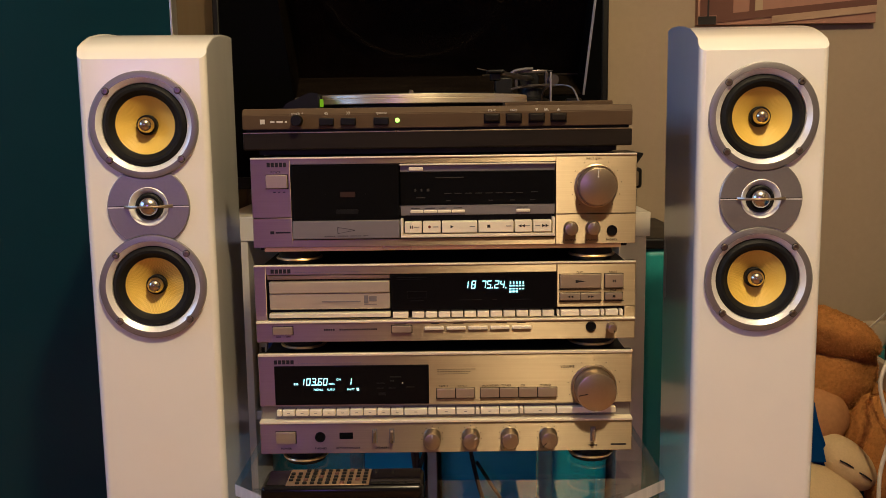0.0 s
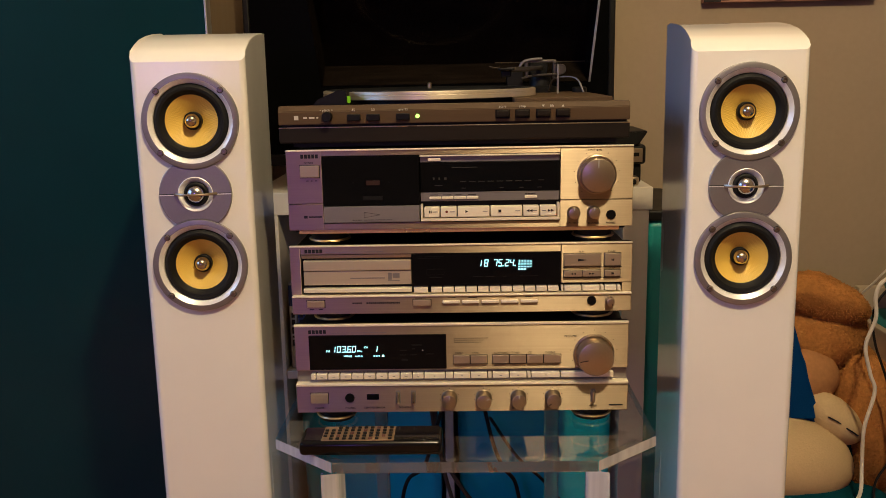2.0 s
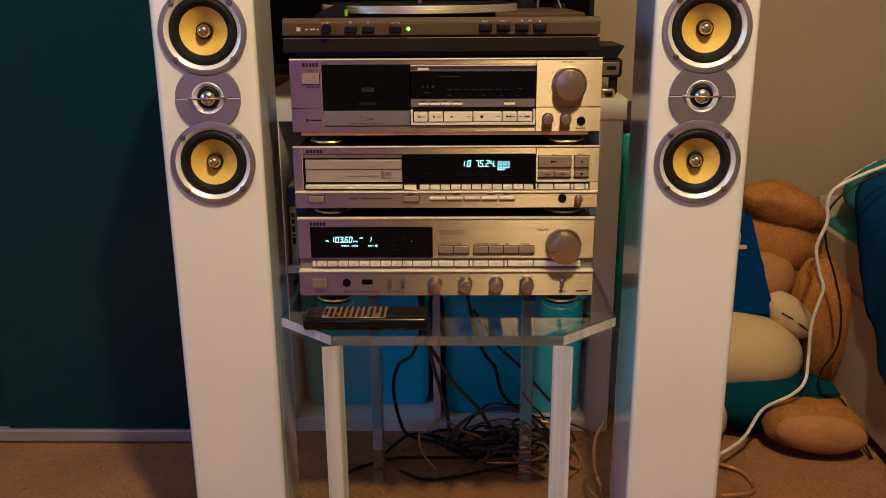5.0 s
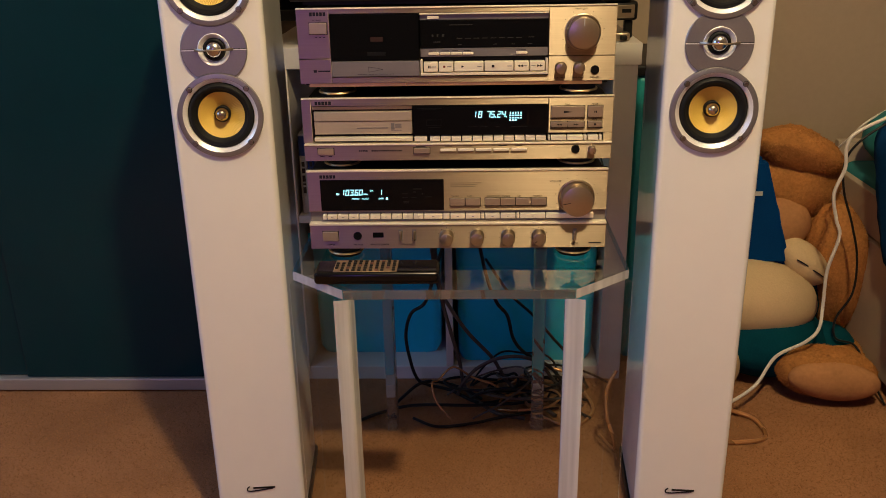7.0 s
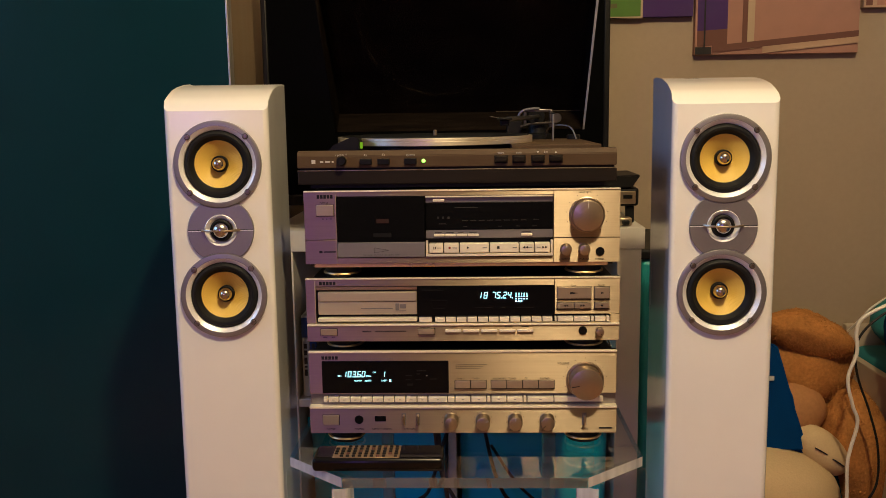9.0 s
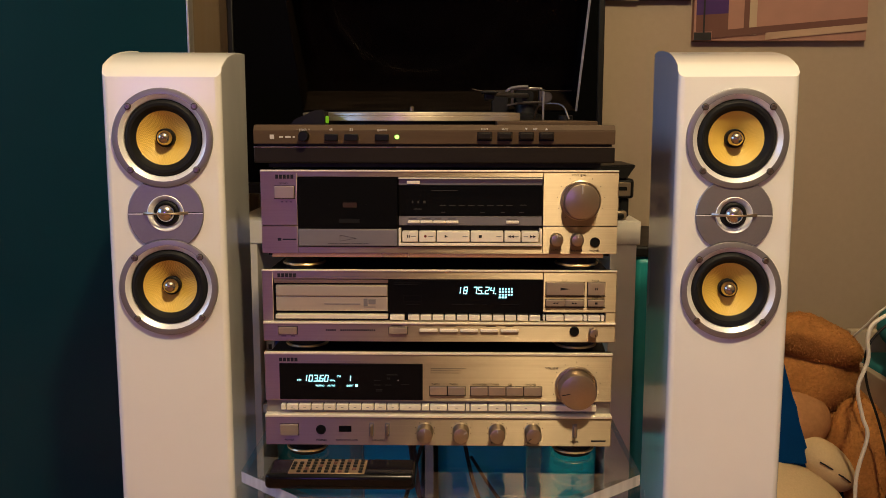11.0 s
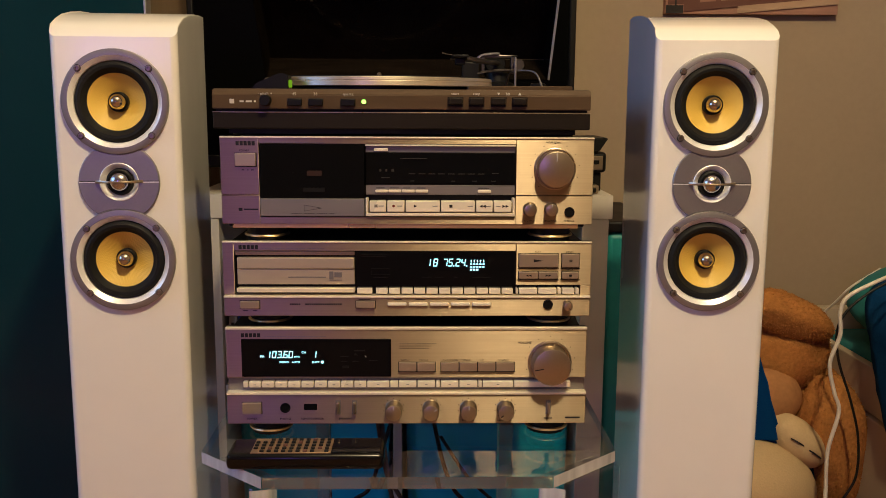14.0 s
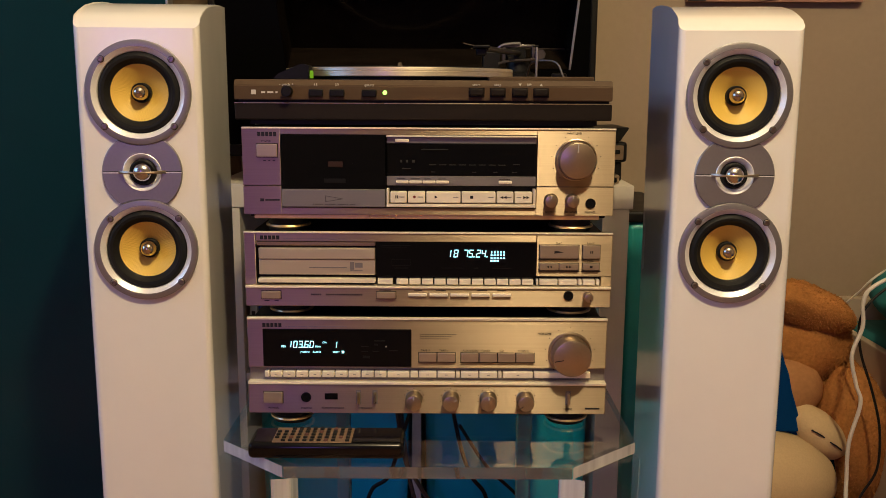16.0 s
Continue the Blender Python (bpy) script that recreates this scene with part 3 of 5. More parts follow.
def marks(t, x, z, y, r, n, material, a0=-140, a1=140):
    bm = bmesh.new()
    for k in range(n):
        a = radians(a0 + (a1 - a0) * k / (n - 1))
        px, pz = (x + r * math.sin(a)) / 1000, (z + r * math.cos(a)) / 1000
        box(px - 0.0005, px + 0.0005, y - 0.0003, y + 0.0004, pz - 0.0005, pz + 0.0005, bm=bm)
    part("scale_marks", bm, material, t, smooth=False)


def small_word(t, text, x, z, y, size, material=GREY_INK):
    words("lettering", text, size, x / 1000, z / 1000, y - 0.0003, material, t)


# strokes of a seven-segment figure: top, upper right, lower right, foot, lower left, upper left, middle
STROKES = {"0": "abcdef", "1": "bc", "2": "abged", "3": "abgcd", "4": "fgbc", "5": "afgcd", "6": "afgedc", "7": "abc", "8": "abcdefg"}


def figures(name, cells, z, w, h, y, material, parent, label=""):
    """Slanted seven-segment figures in one lit row; cells are (figure, left edge) in mm."""
    bm, e, g = bmesh.new(), 0.95, 0.22
    for c, x in cells:
        if c == ".":
            rects = [(0, 1.3, 0, 1.3)]
        else:
            at = {"a": (g, w - g, h - e, h), "g": (e + g, w - e - g, (h - e) / 2, (h + e) / 2), "d": (g, w - g, 0, e), "b": (w - e, w, h / 2 + g, h - g - e / 2),
                  "c": (w - e, w, e / 2 + g, h / 2 - g), "f": (0, e, h / 2 + g, h - g - e / 2), "e": (0, e, e / 2 + g, h / 2 - g)}
            rects = [at[k] for k in STROKES[c]]
        for x0, x1, z0, z1 in rects:
            t = box(x0 / 1000, x1 / 1000, y - 0.0002, y + 0.0003, z0 / 1000, z1 / 1000)
            for v in t.verts:
                v.co += Vector((x / 1000 + 0.15 * v.co.z, 0, z / 1000))
            join(bm, t)
    part(name, bm, material, parent, label, smooth=False)


def arrows(t, name, spots, z, w, h, y, material):
    """Flat printed arrowheads at spots (x, direction) in mm."""
    bm = bmesh.new()
    for x, way in spots:
        bm.faces.new([bm.verts.new(((x + way * dx) / 1000, y - 0.0003, (z + dz) / 1000)) for dx, dz in ((-w / 2, h / 2), (-w / 2, -h / 2), (w / 2, 0))])
    part(name, bm, material, t, smooth=False)


# ---- receiver ----
def receiver():
    t = thing("stereo_receiver", (0, 0.17, 0.4875), "silver brushed-metal stereo receiver with a lit display on the acrylic stand", "receiver")
    Y = 0.0
    part("chassis", box(-0.212, 0.212, 0.012, 0.335, 0.5045, 0.6225, 0.0015), CHASSIS, t, "black sheet-metal case")
    # the face: upper plate, recessed key channel, lower plate
    part("upper_face", box(-0.2175, 0.2175, Y, 0.0118, 0.5615, 0.624, 0.0008), SILVER, t)
    part("top_edge", box(-0.2175, 0.2175, Y - 0.0012, Y + 0.004, 0.6215, 0.6245, 0.0006), GLINT_EDGE, t, "polished edge, its glint painted pale")
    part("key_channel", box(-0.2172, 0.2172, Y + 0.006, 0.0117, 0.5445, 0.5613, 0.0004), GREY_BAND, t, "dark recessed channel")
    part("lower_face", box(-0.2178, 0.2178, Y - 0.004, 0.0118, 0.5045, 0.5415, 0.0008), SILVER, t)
    part("ledge", box(-0.2178, 0.2178, Y - 0.006, 0.0117, 0.5416, 0.5446, 0.0006), GLINT_EDGE, t, "polished ledge, its glint painted pale")
    d = part("display", box(-0.199, -0.019, Y - 0.0016, Y + 0.004, 0.563, 0.610, 0.0008), BLACK_GLASS, t, "black display window")
    y = Y - 0.0018
    figures("display_digits", [("1", -169.8), ("0", -162.6), ("3", -156.2), (".", -150.8), ("6", -149.0), ("0", -142.8)], 586.8, 4.9, 8.6, y, VFD, d, "glowing pale cyan digits")
    figures("display_digits", [("1", -114.6)], 586.8, 4.9, 8.6, y, VFD, d, "glowing pale cyan digit")
    words("display_letters", "FM", 0.0040, -0.1765, 0.5872, y, VFD, d)
    words("display_letters", "MHz", 0.0034, -0.1358, 0.5872, y, VFD, d)
    words("display_letters", "CH", 0.0034, -0.1268, 0.5925, y, VFD, d)
    words("display_letters", "MONO", 0.0033, -0.1535, 0.5805, y, VFD, d)
    words("display_letters", "AUTO", 0.0033, -0.1385, 0.5805, y, VFD, d)
    words("display_letters", "SHIFT", 0.0033, -0.1145, 0.5805, y, VFD, d)
    bars(d, "display_block", [(-103.4, -100.6, 580.2, 583.2)], y, VFD)
    bars(d, "display_dot", [(-50.5, -49.2, 588, 589.3)], y, PALE_INK)
    bars(d, "display_print", [(-64, -51, 595, 596.5), (-80, -71, 588, 589), (-80, -72, 582, 583), (-66, -58, 582, 583), (-78, -70, 574, 577), (-64, -60, 590, 592), (-46, -36, 583, 584)], y, DIM_INK)
    # preset keys in the channel
    xs = [(-198, -192), (-191, -176.5), (-175.5, -160.5), (-159.5, -145), (-144, -129), (-128, -113), (-112, -97), (-96, -81), (-80, -65), (-64, -49.5), (-48.5, -21.5), (-20.5, -11),
          (-10, 11.5), (12.5, 34), (35, 40), (41, 62.5), (63.5, 85.5), (86.5, 91), (92, 129), (130, 199)]
    for n, (a, b) in enumerate(xs):
        k = key(t, "preset_key", a + 0.3, b - 0.3, 550.0, 557.1, Y + 0.006, 0.0085, LAMPLIT_KEY, bevel=0.0007)
        if b - a > 10 and n < 19:
            bars(k, "key_print", [((a + b) / 2 - 1.6, (a + b) / 2 + 1.6, 553.2, 553.8)], Y - 0.0026, GREY_BAND)
    for a, b, w in ((-10, 11.4, "TAPE-2"), (12.4, 34, "TAPE-1"), (41, 62.4, "AUX/VIDEO"), (63.4, 84.8, "TUNER"), (85.8, 107, "CD"), (108, 130, "PHONO")):
        key(t, "selector_key", a, b, 570, 581, Y, 0.0032, KEY_METAL)
        small_word(t, w, a + 2, 582.6, Y, 0.0034)
    # Dark strips paint the shade below the selector keys.
    bars(t, "painted_key_shadow", [(-11, 35, 568.6, 569.6), (40, 131, 568.6, 569.6)], Y, GREY_INK)
    bars(t, "small_print", [(-9 + 3 * k, -6.8 + 3 * k, z, z + 0.7) for z, n in ((603.6, 15), (600.8, 13), (598.0, 12)) for k in range(n)], Y, GREY_INK, "three lines of illegible print")
    bars(t, "maker_plate", [(-199 + 4.80 * k, -199 + 4.80 * k + 3.84, 612.2, 617) for k in range(5)], Y, GREY_INK, "dark maker's mark")
    bars(t, "model_line", [(-171 + 3.1 * k, -171 + 3.1 * k + (2.4 if k % 4 else 1.6), 612.6, 613.4) for k in range(24)], Y, GREY_BAND, "faint illegible print")
    small_word(t, "VOLUME", 134, 604, Y, 0.0040)
    knob(t, 173, 581, Y, 22.8, 0.024, "volume_knob", 26.5, -100)
    marks(t, 173, 583, Y, 30, 11, GREY_INK)
    for x, w, tick in ((-16, "BASS", 0), (29, "TREBLE", 55), (74.5, "BALANCE", 0), (119.5, "LOUDNESS", -130)):
        knob(t, x, 524, Y - 0.004, 9.6, 0.019, "tone_knob", 10.6, tick)
        marks(t, x, 524, Y - 0.004, 12.6, 9, GREY_INK)
        small_word(t, w, x - len(w) * 1.15, 508, Y - 0.004, 0.0033)
    key(t, "power_key", -199, -176, 518, 532, Y - 0.004, 0.004, KEY_METAL)
    small_word(t, "POWER", -194, 510, Y - 0.004, 0.0034)
    jack(t, -147.5, 525, Y - 0.004, 5.4)
    small_word(t, "PHONES", -154, 510, Y - 0.004, 0.0034)
    part("remote_sensor", box(-0.125, -0.109, Y - 0.0046, Y, 0.522, 0.530, 0.0006), BLACK_GLASS, t, "black sensor window")
    small_word(t, "REMOTE SENSOR", -129, 510, Y - 0.004, 0.0034)
    for x in (-83.5, -63.5, 172):
        bars(t, "lever_slot", [(x - 3.2, x + 3.2, 516.5, 534.5)], Y - 0.004, GREY_BAND)
        part("lever", box((x - 1.8) / 1000, (x + 1.8) / 1000, Y - 0.011, Y - 0.003, 0.5185, 0.5325, 0.001), SATIN, t, "bright lever switch")
    small_word(t, "SPEAKERS", -83, 510, Y - 0.004, 0.0034)
    small_word(t, "MODE", 167, 510, Y - 0.004, 0.0034)
    bars(t, "model_mark", [(193, 211, 511, 513)], Y - 0.004, GREY_INK)
    foot_set(t, (-0.170, 0.174), (0.028, 0.30), 0.4875, 0.5045)


# ---- compact disc player ----
def disc_player():
    Y = 0.008
    t = thing("disc_player", (0, 0.17, 0.6195), "silver compact disc player with a lit cyan track display", "disc player")
    part("chassis", box(-0.213, 0.213, 0.020, 0.335, 0.6385, 0.7255, 0.0015), CHASSIS, t, "black sheet-metal case")
    bm = box(-0.2195, -0.2058, Y, 0.0198, 0.6625, 0.7272, 0.0007)
    box(0.1305, 0.2215, Y, 0.0198, 0.6745, 0.7272, 0.0007, bm=bm)
    box(-0.2057, 0.1304, Y, 0.0198, 0.7158, 0.7272, 0.0007, bm=bm)
    box(0.2085, 0.2215, Y, 0.0198, 0.6625, 0.6744, 0.0005, bm=bm)
    part("upper_face", bm, SILVER, t)
    part("top_edge", box(-0.2195, 0.2215, Y - 0.0012, Y + 0.004, 0.7257, 0.7277, 0.0006), GLINT_EDGE, t, "polished edge, its glint painted pale")
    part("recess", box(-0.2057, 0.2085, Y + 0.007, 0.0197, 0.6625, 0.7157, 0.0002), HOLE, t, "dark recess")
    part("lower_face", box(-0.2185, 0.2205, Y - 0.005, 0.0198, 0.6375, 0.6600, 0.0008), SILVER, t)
    part("ledge", box(-0.2185, 0.2205, Y - 0.0068, 0.0197, 0.6601, 0.6624, 0.0006), GLINT_EDGE, t, "polished ledge, its glint painted pale")
    part("tray_hood", box(-0.205, -0.0625, Y + 0.001, 0.0196, 0.7105, 0.7152, 0.0005), SATIN, t)
    bm = box(-0.2025, -0.0628, Y - 0.001, 0.0196, 0.6942, 0.708, 0.0012)
    box(-0.2025, -0.0628, Y + 0.0005, 0.0196, 0.6752, 0.6936, 0.0006, bm=bm)
    tray = part("disc_tray", bm, TRAY, t, "closed silver disc tray")
    bars(tray, "tray_mark", [(-93, -88, 681.5, 691), (-87, -78, 684, 690), (-93, -78, 680, 680.8)], Y + 0.0004, GREY_BAND, "printed disc emblem")
    bars(tray, "tray_print", [(-142, -97, 683.4, 684.6)], Y + 0.0004, GREY_BAND)
    part("tray_sill", box(-0.203, -0.0625, Y - 0.004, Y + 0.01, 0.6660, 0.6712, 0.0008), GLINT_EDGE, t, "sill with a painted pale glint")
    d = part("display", box(-0.0615, 0.1300, Y - 0.0006, Y + 0.008, 0.6725, 0.7150, 0.0008), BLACK_GLASS, t, "black display window")
    y = Y - 0.0009
    figures("display_digits", [("1", 22.6), ("8", 31.0)], 697.6, 5.0, 9.2, y, VFD, d, "glowing pale cyan digits")
    figures("display_digits", [("7", 42.8), ("5", 49.0), (".", 55.0), ("2", 57.8), ("4", 64.2), (".", 70.6)], 697.6, 5.0, 9.2, y, VFD, d, "glowing pale cyan digits")
    rects = []
    for k in range(5):
        rects += [(76.2 + 3.7 * k, 77.5 + 3.7 * k, 702.6, 705.4), (75.6 + 3.7 * k, 77.9 + 3.7 * k, 699.8, 701.2), (75.6 + 3.7 * k, 77.9 + 3.7 * k, 696.2, 697.5)]
        if k < 3:
            rects.append((75.5 + 3.7 * k, 77.9 + 3.7 * k, 692.6, 694.6))
    bars(d, "track_grid", rects, y, VFD, "glowing cyan track marks")
    bars(d, "display_print", [(-55, -20, 711, 711.8), (-55, -25, 709, 709.8), (17, 30, 684, 684.6), (33, 44, 684, 684.6), (56, 61, 684, 684.6), (78, 101, 684, 684.6), (-40, -23, 683.5, 684.3)], y, DIM_INK)
    bars(d, "display_outline", [(-43, -20, 694.6, 695.1), (-43, -20, 687, 687.5), (-43, -42.5, 687, 695), (-20.5, -20, 687, 695)], y, DIM_INK)
    xs = [(-60, -41.5), (-37.5, -23)] + [(-22 + 15.05 * k, -8 + 15.05 * k) for k in range(10)] + [(130.5, 133.5), (134.5, 156.5), (157.5, 180), (181, 185.5), (186.5, 201.5), (202.5, 207)]
    for a, b in xs:
        key(t, "track_key", a + 0.3, b - 0.3, 664.6, 671.2, Y + 0.007, 0.0105, LAMPLIT_KEY, bevel=0.0006)
    for a, b, c, e, w in ((134, 181, 697, 713, "PLAY"), (185.5, 206.5, 697, 713, "PAUSE"), (134, 157.3, 683, 691, ""), (157.9, 181, 683, 691, ""), (186, 206, 683, 691, "STOP")):
        k = key(t, "transport_key", a, b, c, e, Y, 0.0036, KEY_METAL)
        m = (a + b) / 2
        if w == "PLAY":
            bm = bmesh.new()
            vs = [bm.verts.new(((m + dx) / 1000, Y - 0.0039, (705 + dz) / 1000)) for dx, dz in ((-6, 1.8), (-6, -1.8), (6, 0))]
            bm.faces.new(vs)
            part("play_arrow", bm, GREY_INK, k)
        else:
            h = (c + e) / 2
            if w:
                bars(k, "key_symbol", [(m - 1.6, m + 1.6, h - 1.3, h + 1.3)] if w == "STOP" else [(m - 1.7, m - 0.4, h - 1.4, h + 1.4), (m + 0.4, m + 1.7, h - 1.4, h + 1.4)], Y - 0.0037, GREY_INK)
            else:
                s = -1 if a < 150 else 1
                arrows(k, "key_symbol", [(m - 1.8, s), (m + 1.8, s)], h, 3.4, 2.6, Y - 0.0036, GREY_INK)
        if w:
            small_word(t, w, m - len(w) * 1.1, e + 1.2, Y, 0.0030)
    bars(t, "key_frame", [(132.6, 182.4, 680.6, 681.6), (184.4, 208, 680.6, 681.6), (132.6, 182.4, 694.6, 695.4), (184.4, 208, 694.6, 695.4)], Y, GREY_INK)
    key(t, "power_key", -199, -176, 647.2, 656.2, Y - 0.005, 0.0035, KEY_METAL)
    key(t, "mode_key", -61, -38, 648, 656, Y - 0.005, 0.0035, KEY_METAL)
    for k in range(5):
        key(t, "mode_pill", -23 + 25.3 * k, -0.5 + 25.3 * k, 650.6, 654.4, Y - 0.005, 0.003, LAMPLIT_KEY, bevel=0.0009)
    bars(t, "lower_print", [(-140 + 2.6 * k, -138 + 2.6 * k, 651, 653) for k in range(24) if k not in (5, 6)], Y - 0.005, GREY_INK, "dark illegible print")
    for a, b, c, e in ((-196, -190, 643.6, 644.6), (-184, -179, 643.6, 644.6), (-58, -44, 657.4, 658.2), (-16, -6, 657.4, 658.2), (10, 22, 657.4, 658.2), (60, 72, 657.4, 658.2), (84, 94, 657.4, 658.2)):
        bars(t, "key_print", [(a, b, c, e)], Y - 0.005, GREY_INK)
    bars(t, "maker_plate", [(-200 + 4.80 * k, -200 + 4.80 * k + 3.84, 718, 722.8) for k in range(5)], Y, GREY_INK, "dark maker's mark")
    bars(t, "model_line", [(-172 + 3.1 * k, -172 + 3.1 * k + (2.4 if k % 4 else 1.6), 718.6, 719.4) for k in range(24)], Y, GREY_BAND, "faint illegible print")
    jack(t, 169.5, 652, Y - 0.005, 5.2)
    knob(t, 192.5, 652, Y - 0.005, 5.2, 0.013, "level_knob", 0, 150)
    foot_set(t, (-0.169, 0.175), (0.037, 0.30), 0.6227, 0.6387)


# ---- cassette deck ----
def cassette_deck():
    Y = 0.002
    t = thing("cassette_deck", (0, 0.17, 0.7262), "silver cassette deck with a dark tape window", "cassette deck")
    part("chassis", box(-0.212, 0.212, 0.014, 0.335, 0.7445, 0.8485, 0.0015), CHASSIS, t, "black sheet-metal case")
    for a, b, c, e in ((-0.2165, -0.172, 0.7835, 0.851), (-0.2165, -0.172, 0.7492, 0.7828), (0.128, 0.2190, 0.7838, 0.851), (0.128, 0.2190, 0.7492, 0.7831), (-0.1719, 0.1279, 0.8432, 0.851), (-0.1719, 0.1279, 0.7492, 0.7575)):
        part("face_plate", box(a, b, Y, 0.0138, c, e, 0.0004), SILVER, t)
    part("top_edge", box(-0.2165, 0.2190, Y - 0.0012, Y + 0.004, 0.8495, 0.8515, 0.0006), GLINT_EDGE, t, "polished edge, its glint painted pale")
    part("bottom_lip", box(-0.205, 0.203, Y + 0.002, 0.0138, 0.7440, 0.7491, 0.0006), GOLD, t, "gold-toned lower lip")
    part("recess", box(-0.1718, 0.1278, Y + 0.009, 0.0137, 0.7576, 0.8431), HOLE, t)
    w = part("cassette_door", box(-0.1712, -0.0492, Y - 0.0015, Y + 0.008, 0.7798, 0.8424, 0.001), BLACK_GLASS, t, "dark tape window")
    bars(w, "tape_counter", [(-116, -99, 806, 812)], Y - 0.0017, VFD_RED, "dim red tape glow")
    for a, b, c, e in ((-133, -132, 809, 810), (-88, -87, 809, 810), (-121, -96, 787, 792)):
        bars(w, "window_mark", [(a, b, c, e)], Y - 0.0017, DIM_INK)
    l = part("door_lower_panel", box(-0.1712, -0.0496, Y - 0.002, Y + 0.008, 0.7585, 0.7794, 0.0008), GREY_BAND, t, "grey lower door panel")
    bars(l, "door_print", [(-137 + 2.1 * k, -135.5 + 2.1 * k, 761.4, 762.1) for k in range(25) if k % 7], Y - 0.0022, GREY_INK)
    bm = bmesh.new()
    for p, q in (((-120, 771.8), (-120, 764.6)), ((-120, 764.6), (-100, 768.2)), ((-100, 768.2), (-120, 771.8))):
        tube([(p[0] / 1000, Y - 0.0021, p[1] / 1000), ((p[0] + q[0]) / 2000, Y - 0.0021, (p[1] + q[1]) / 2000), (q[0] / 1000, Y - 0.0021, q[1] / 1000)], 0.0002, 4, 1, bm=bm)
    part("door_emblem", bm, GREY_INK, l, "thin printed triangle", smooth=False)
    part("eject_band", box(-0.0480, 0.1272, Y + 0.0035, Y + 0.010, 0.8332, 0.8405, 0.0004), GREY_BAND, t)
    part("bay_edge", box(-0.0482, 0.1275, Y - 0.0005, Y + 0.0095, 0.8407, 0.8425, 0.0004), GLINT_EDGE, t, "bay edge with a painted pale glint")
    key(t, "eject_key", -38, -22, 834.6, 838.4, Y + 0.0035, 0.003, LAMPLIT_KEY)
    d = part("display", box(-0.0480, 0.1272, Y + 0.002, Y + 0.0095, 0.7955, 0.8328, 0.0005), BLACK_GLASS, t, "black meter window")
    y = Y + 0.0018
    rects = [(2 + 11.6 * k, 10 + 11.6 * k, 808, 808.8) for k in range(8)] + [(100, 108, 808.6, 809.4), (4, 9, 799.6, 800.4), (52, 57, 799.6, 800.4), (77, 82, 799.6, 800.4), (99, 105, 799.6, 800.4), (-32, -30, 811, 814), (-25, -23, 811, 814), (-18, -15, 811, 814), (-30, -20, 803.4, 804.4), (-8, 24, 826, 826.8)]
    bars(d, "meter_print", rects, y, METER_INK)
    part("pill_band", box(-0.0480, 0.1272, Y + 0.0025, Y + 0.010, 0.7838, 0.7950, 0.0004), GREY_BAND, t)
    for a, b in ((-37, -22.3), (-21.6, -6.6), (-5.9, 9.3), (10, 25), (83.4, 99)):
        key(t, "mode_pill", a, b, 786.6, 789.8, Y + 0.0025, 0.0028, LAMPLIT_KEY, bevel=0.0008)
    bars(t, "pill_print", [(-36, -26, 791.4, 792.2), (-20, -9, 791.4, 792.2), (-4, 4, 791.4, 792.2), (12, 22, 791.4, 792.2), (84, 97, 791.4, 792.2)], Y + 0.0025, GREY_INK)
    bm = box(-0.0482, 0.1272, Y - 0.0035, Y + 0.0095, 0.7590, 0.7626, 0.0006)
    box(-0.0482, -0.0452, Y - 0.0025, Y + 0.0095, 0.7627, 0.7805, 0.0006, bm=bm)
    box(0.1242, 0.1272, Y - 0.0025, Y + 0.0095, 0.7627, 0.7805, 0.0006, bm=bm)
    part("transport_frame", bm, GLINT_EDGE, t, "transport key frame with a painted pale glint")
    for n, (a, b) in enumerate(((-44, -24), (-23.4, -2.4), (-1.8, 39.2), (39.8, 80.4), (81, 101.4), (102, 123.4))):
        k = key(t, "transport_key", a + 0.4, b - 0.4, 764.0, 777.0, Y + 0.006, 0.0095, LAMPLIT_KEY, bevel=0.001)
        s = a + (8 if b - a < 25 else 12)
        if n == 0:
            bars(k, "key_symbol", [(s - 1.7, s - 0.4, 769.4, 772.8), (s + 0.4, s + 1.7, 769.4, 772.8)], Y - 0.0036, GREY_INK)
        elif n == 1:
            part("record_dot", lathe([(0.0016, Y - 0.0034), (0.0016, Y - 0.0038), (0, Y - 0.0038)], (s / 1000, 0, 0.7711), segs=20), BRICK_INK, k, "brown-red printed dot")
        elif n == 3:
            bars(k, "key_symbol", [(s - 1.8, s + 1.8, 769.4, 772.8)], Y - 0.0036, GREY_INK)
        else:
            arrows(k, "key_symbol", {2: [(s, 1)], 4: [(s - 1.9, -1), (s + 1.9, -1)], 5: [(s + 4.1, 1), (s + 7.9, 1)]}[n], 771.1, 3.7, 3.6, Y - 0.0036, GREY_INK)
        bars(k, "key_print", [(a + 2.5, a + 8, 770.6, 771.5)] if n == 5 else [(b - 9, b - 3, 770.6, 771.5)], Y - 0.0036, GREY_BAND)
    key(t, "power_key", -199, -175, 817, 832, Y, 0.004, KEY_METAL)
    small_word(t, "POWER", -194, 834, Y, 0.0032)
    bars(t, "power_marks", [(-192, -189, 812, 813), (-186, -184, 812, 813), (-181, -178, 812, 813)], Y, GREY_INK)
    bars(t, "maker_plate", [(-198 + 4.60 * k, -198 + 4.60 * k + 3.68, 840.8, 845.8) for k in range(5)], Y, GREY_INK, "dark maker's mark")
    bars(t, "model_line", [(-170 + 3.1 * k, -170 + 3.1 * k + (2.4 if k % 4 else 1.6), 844.2, 845) for k in range(24)], Y, GREY_BAND, "faint illegible print")
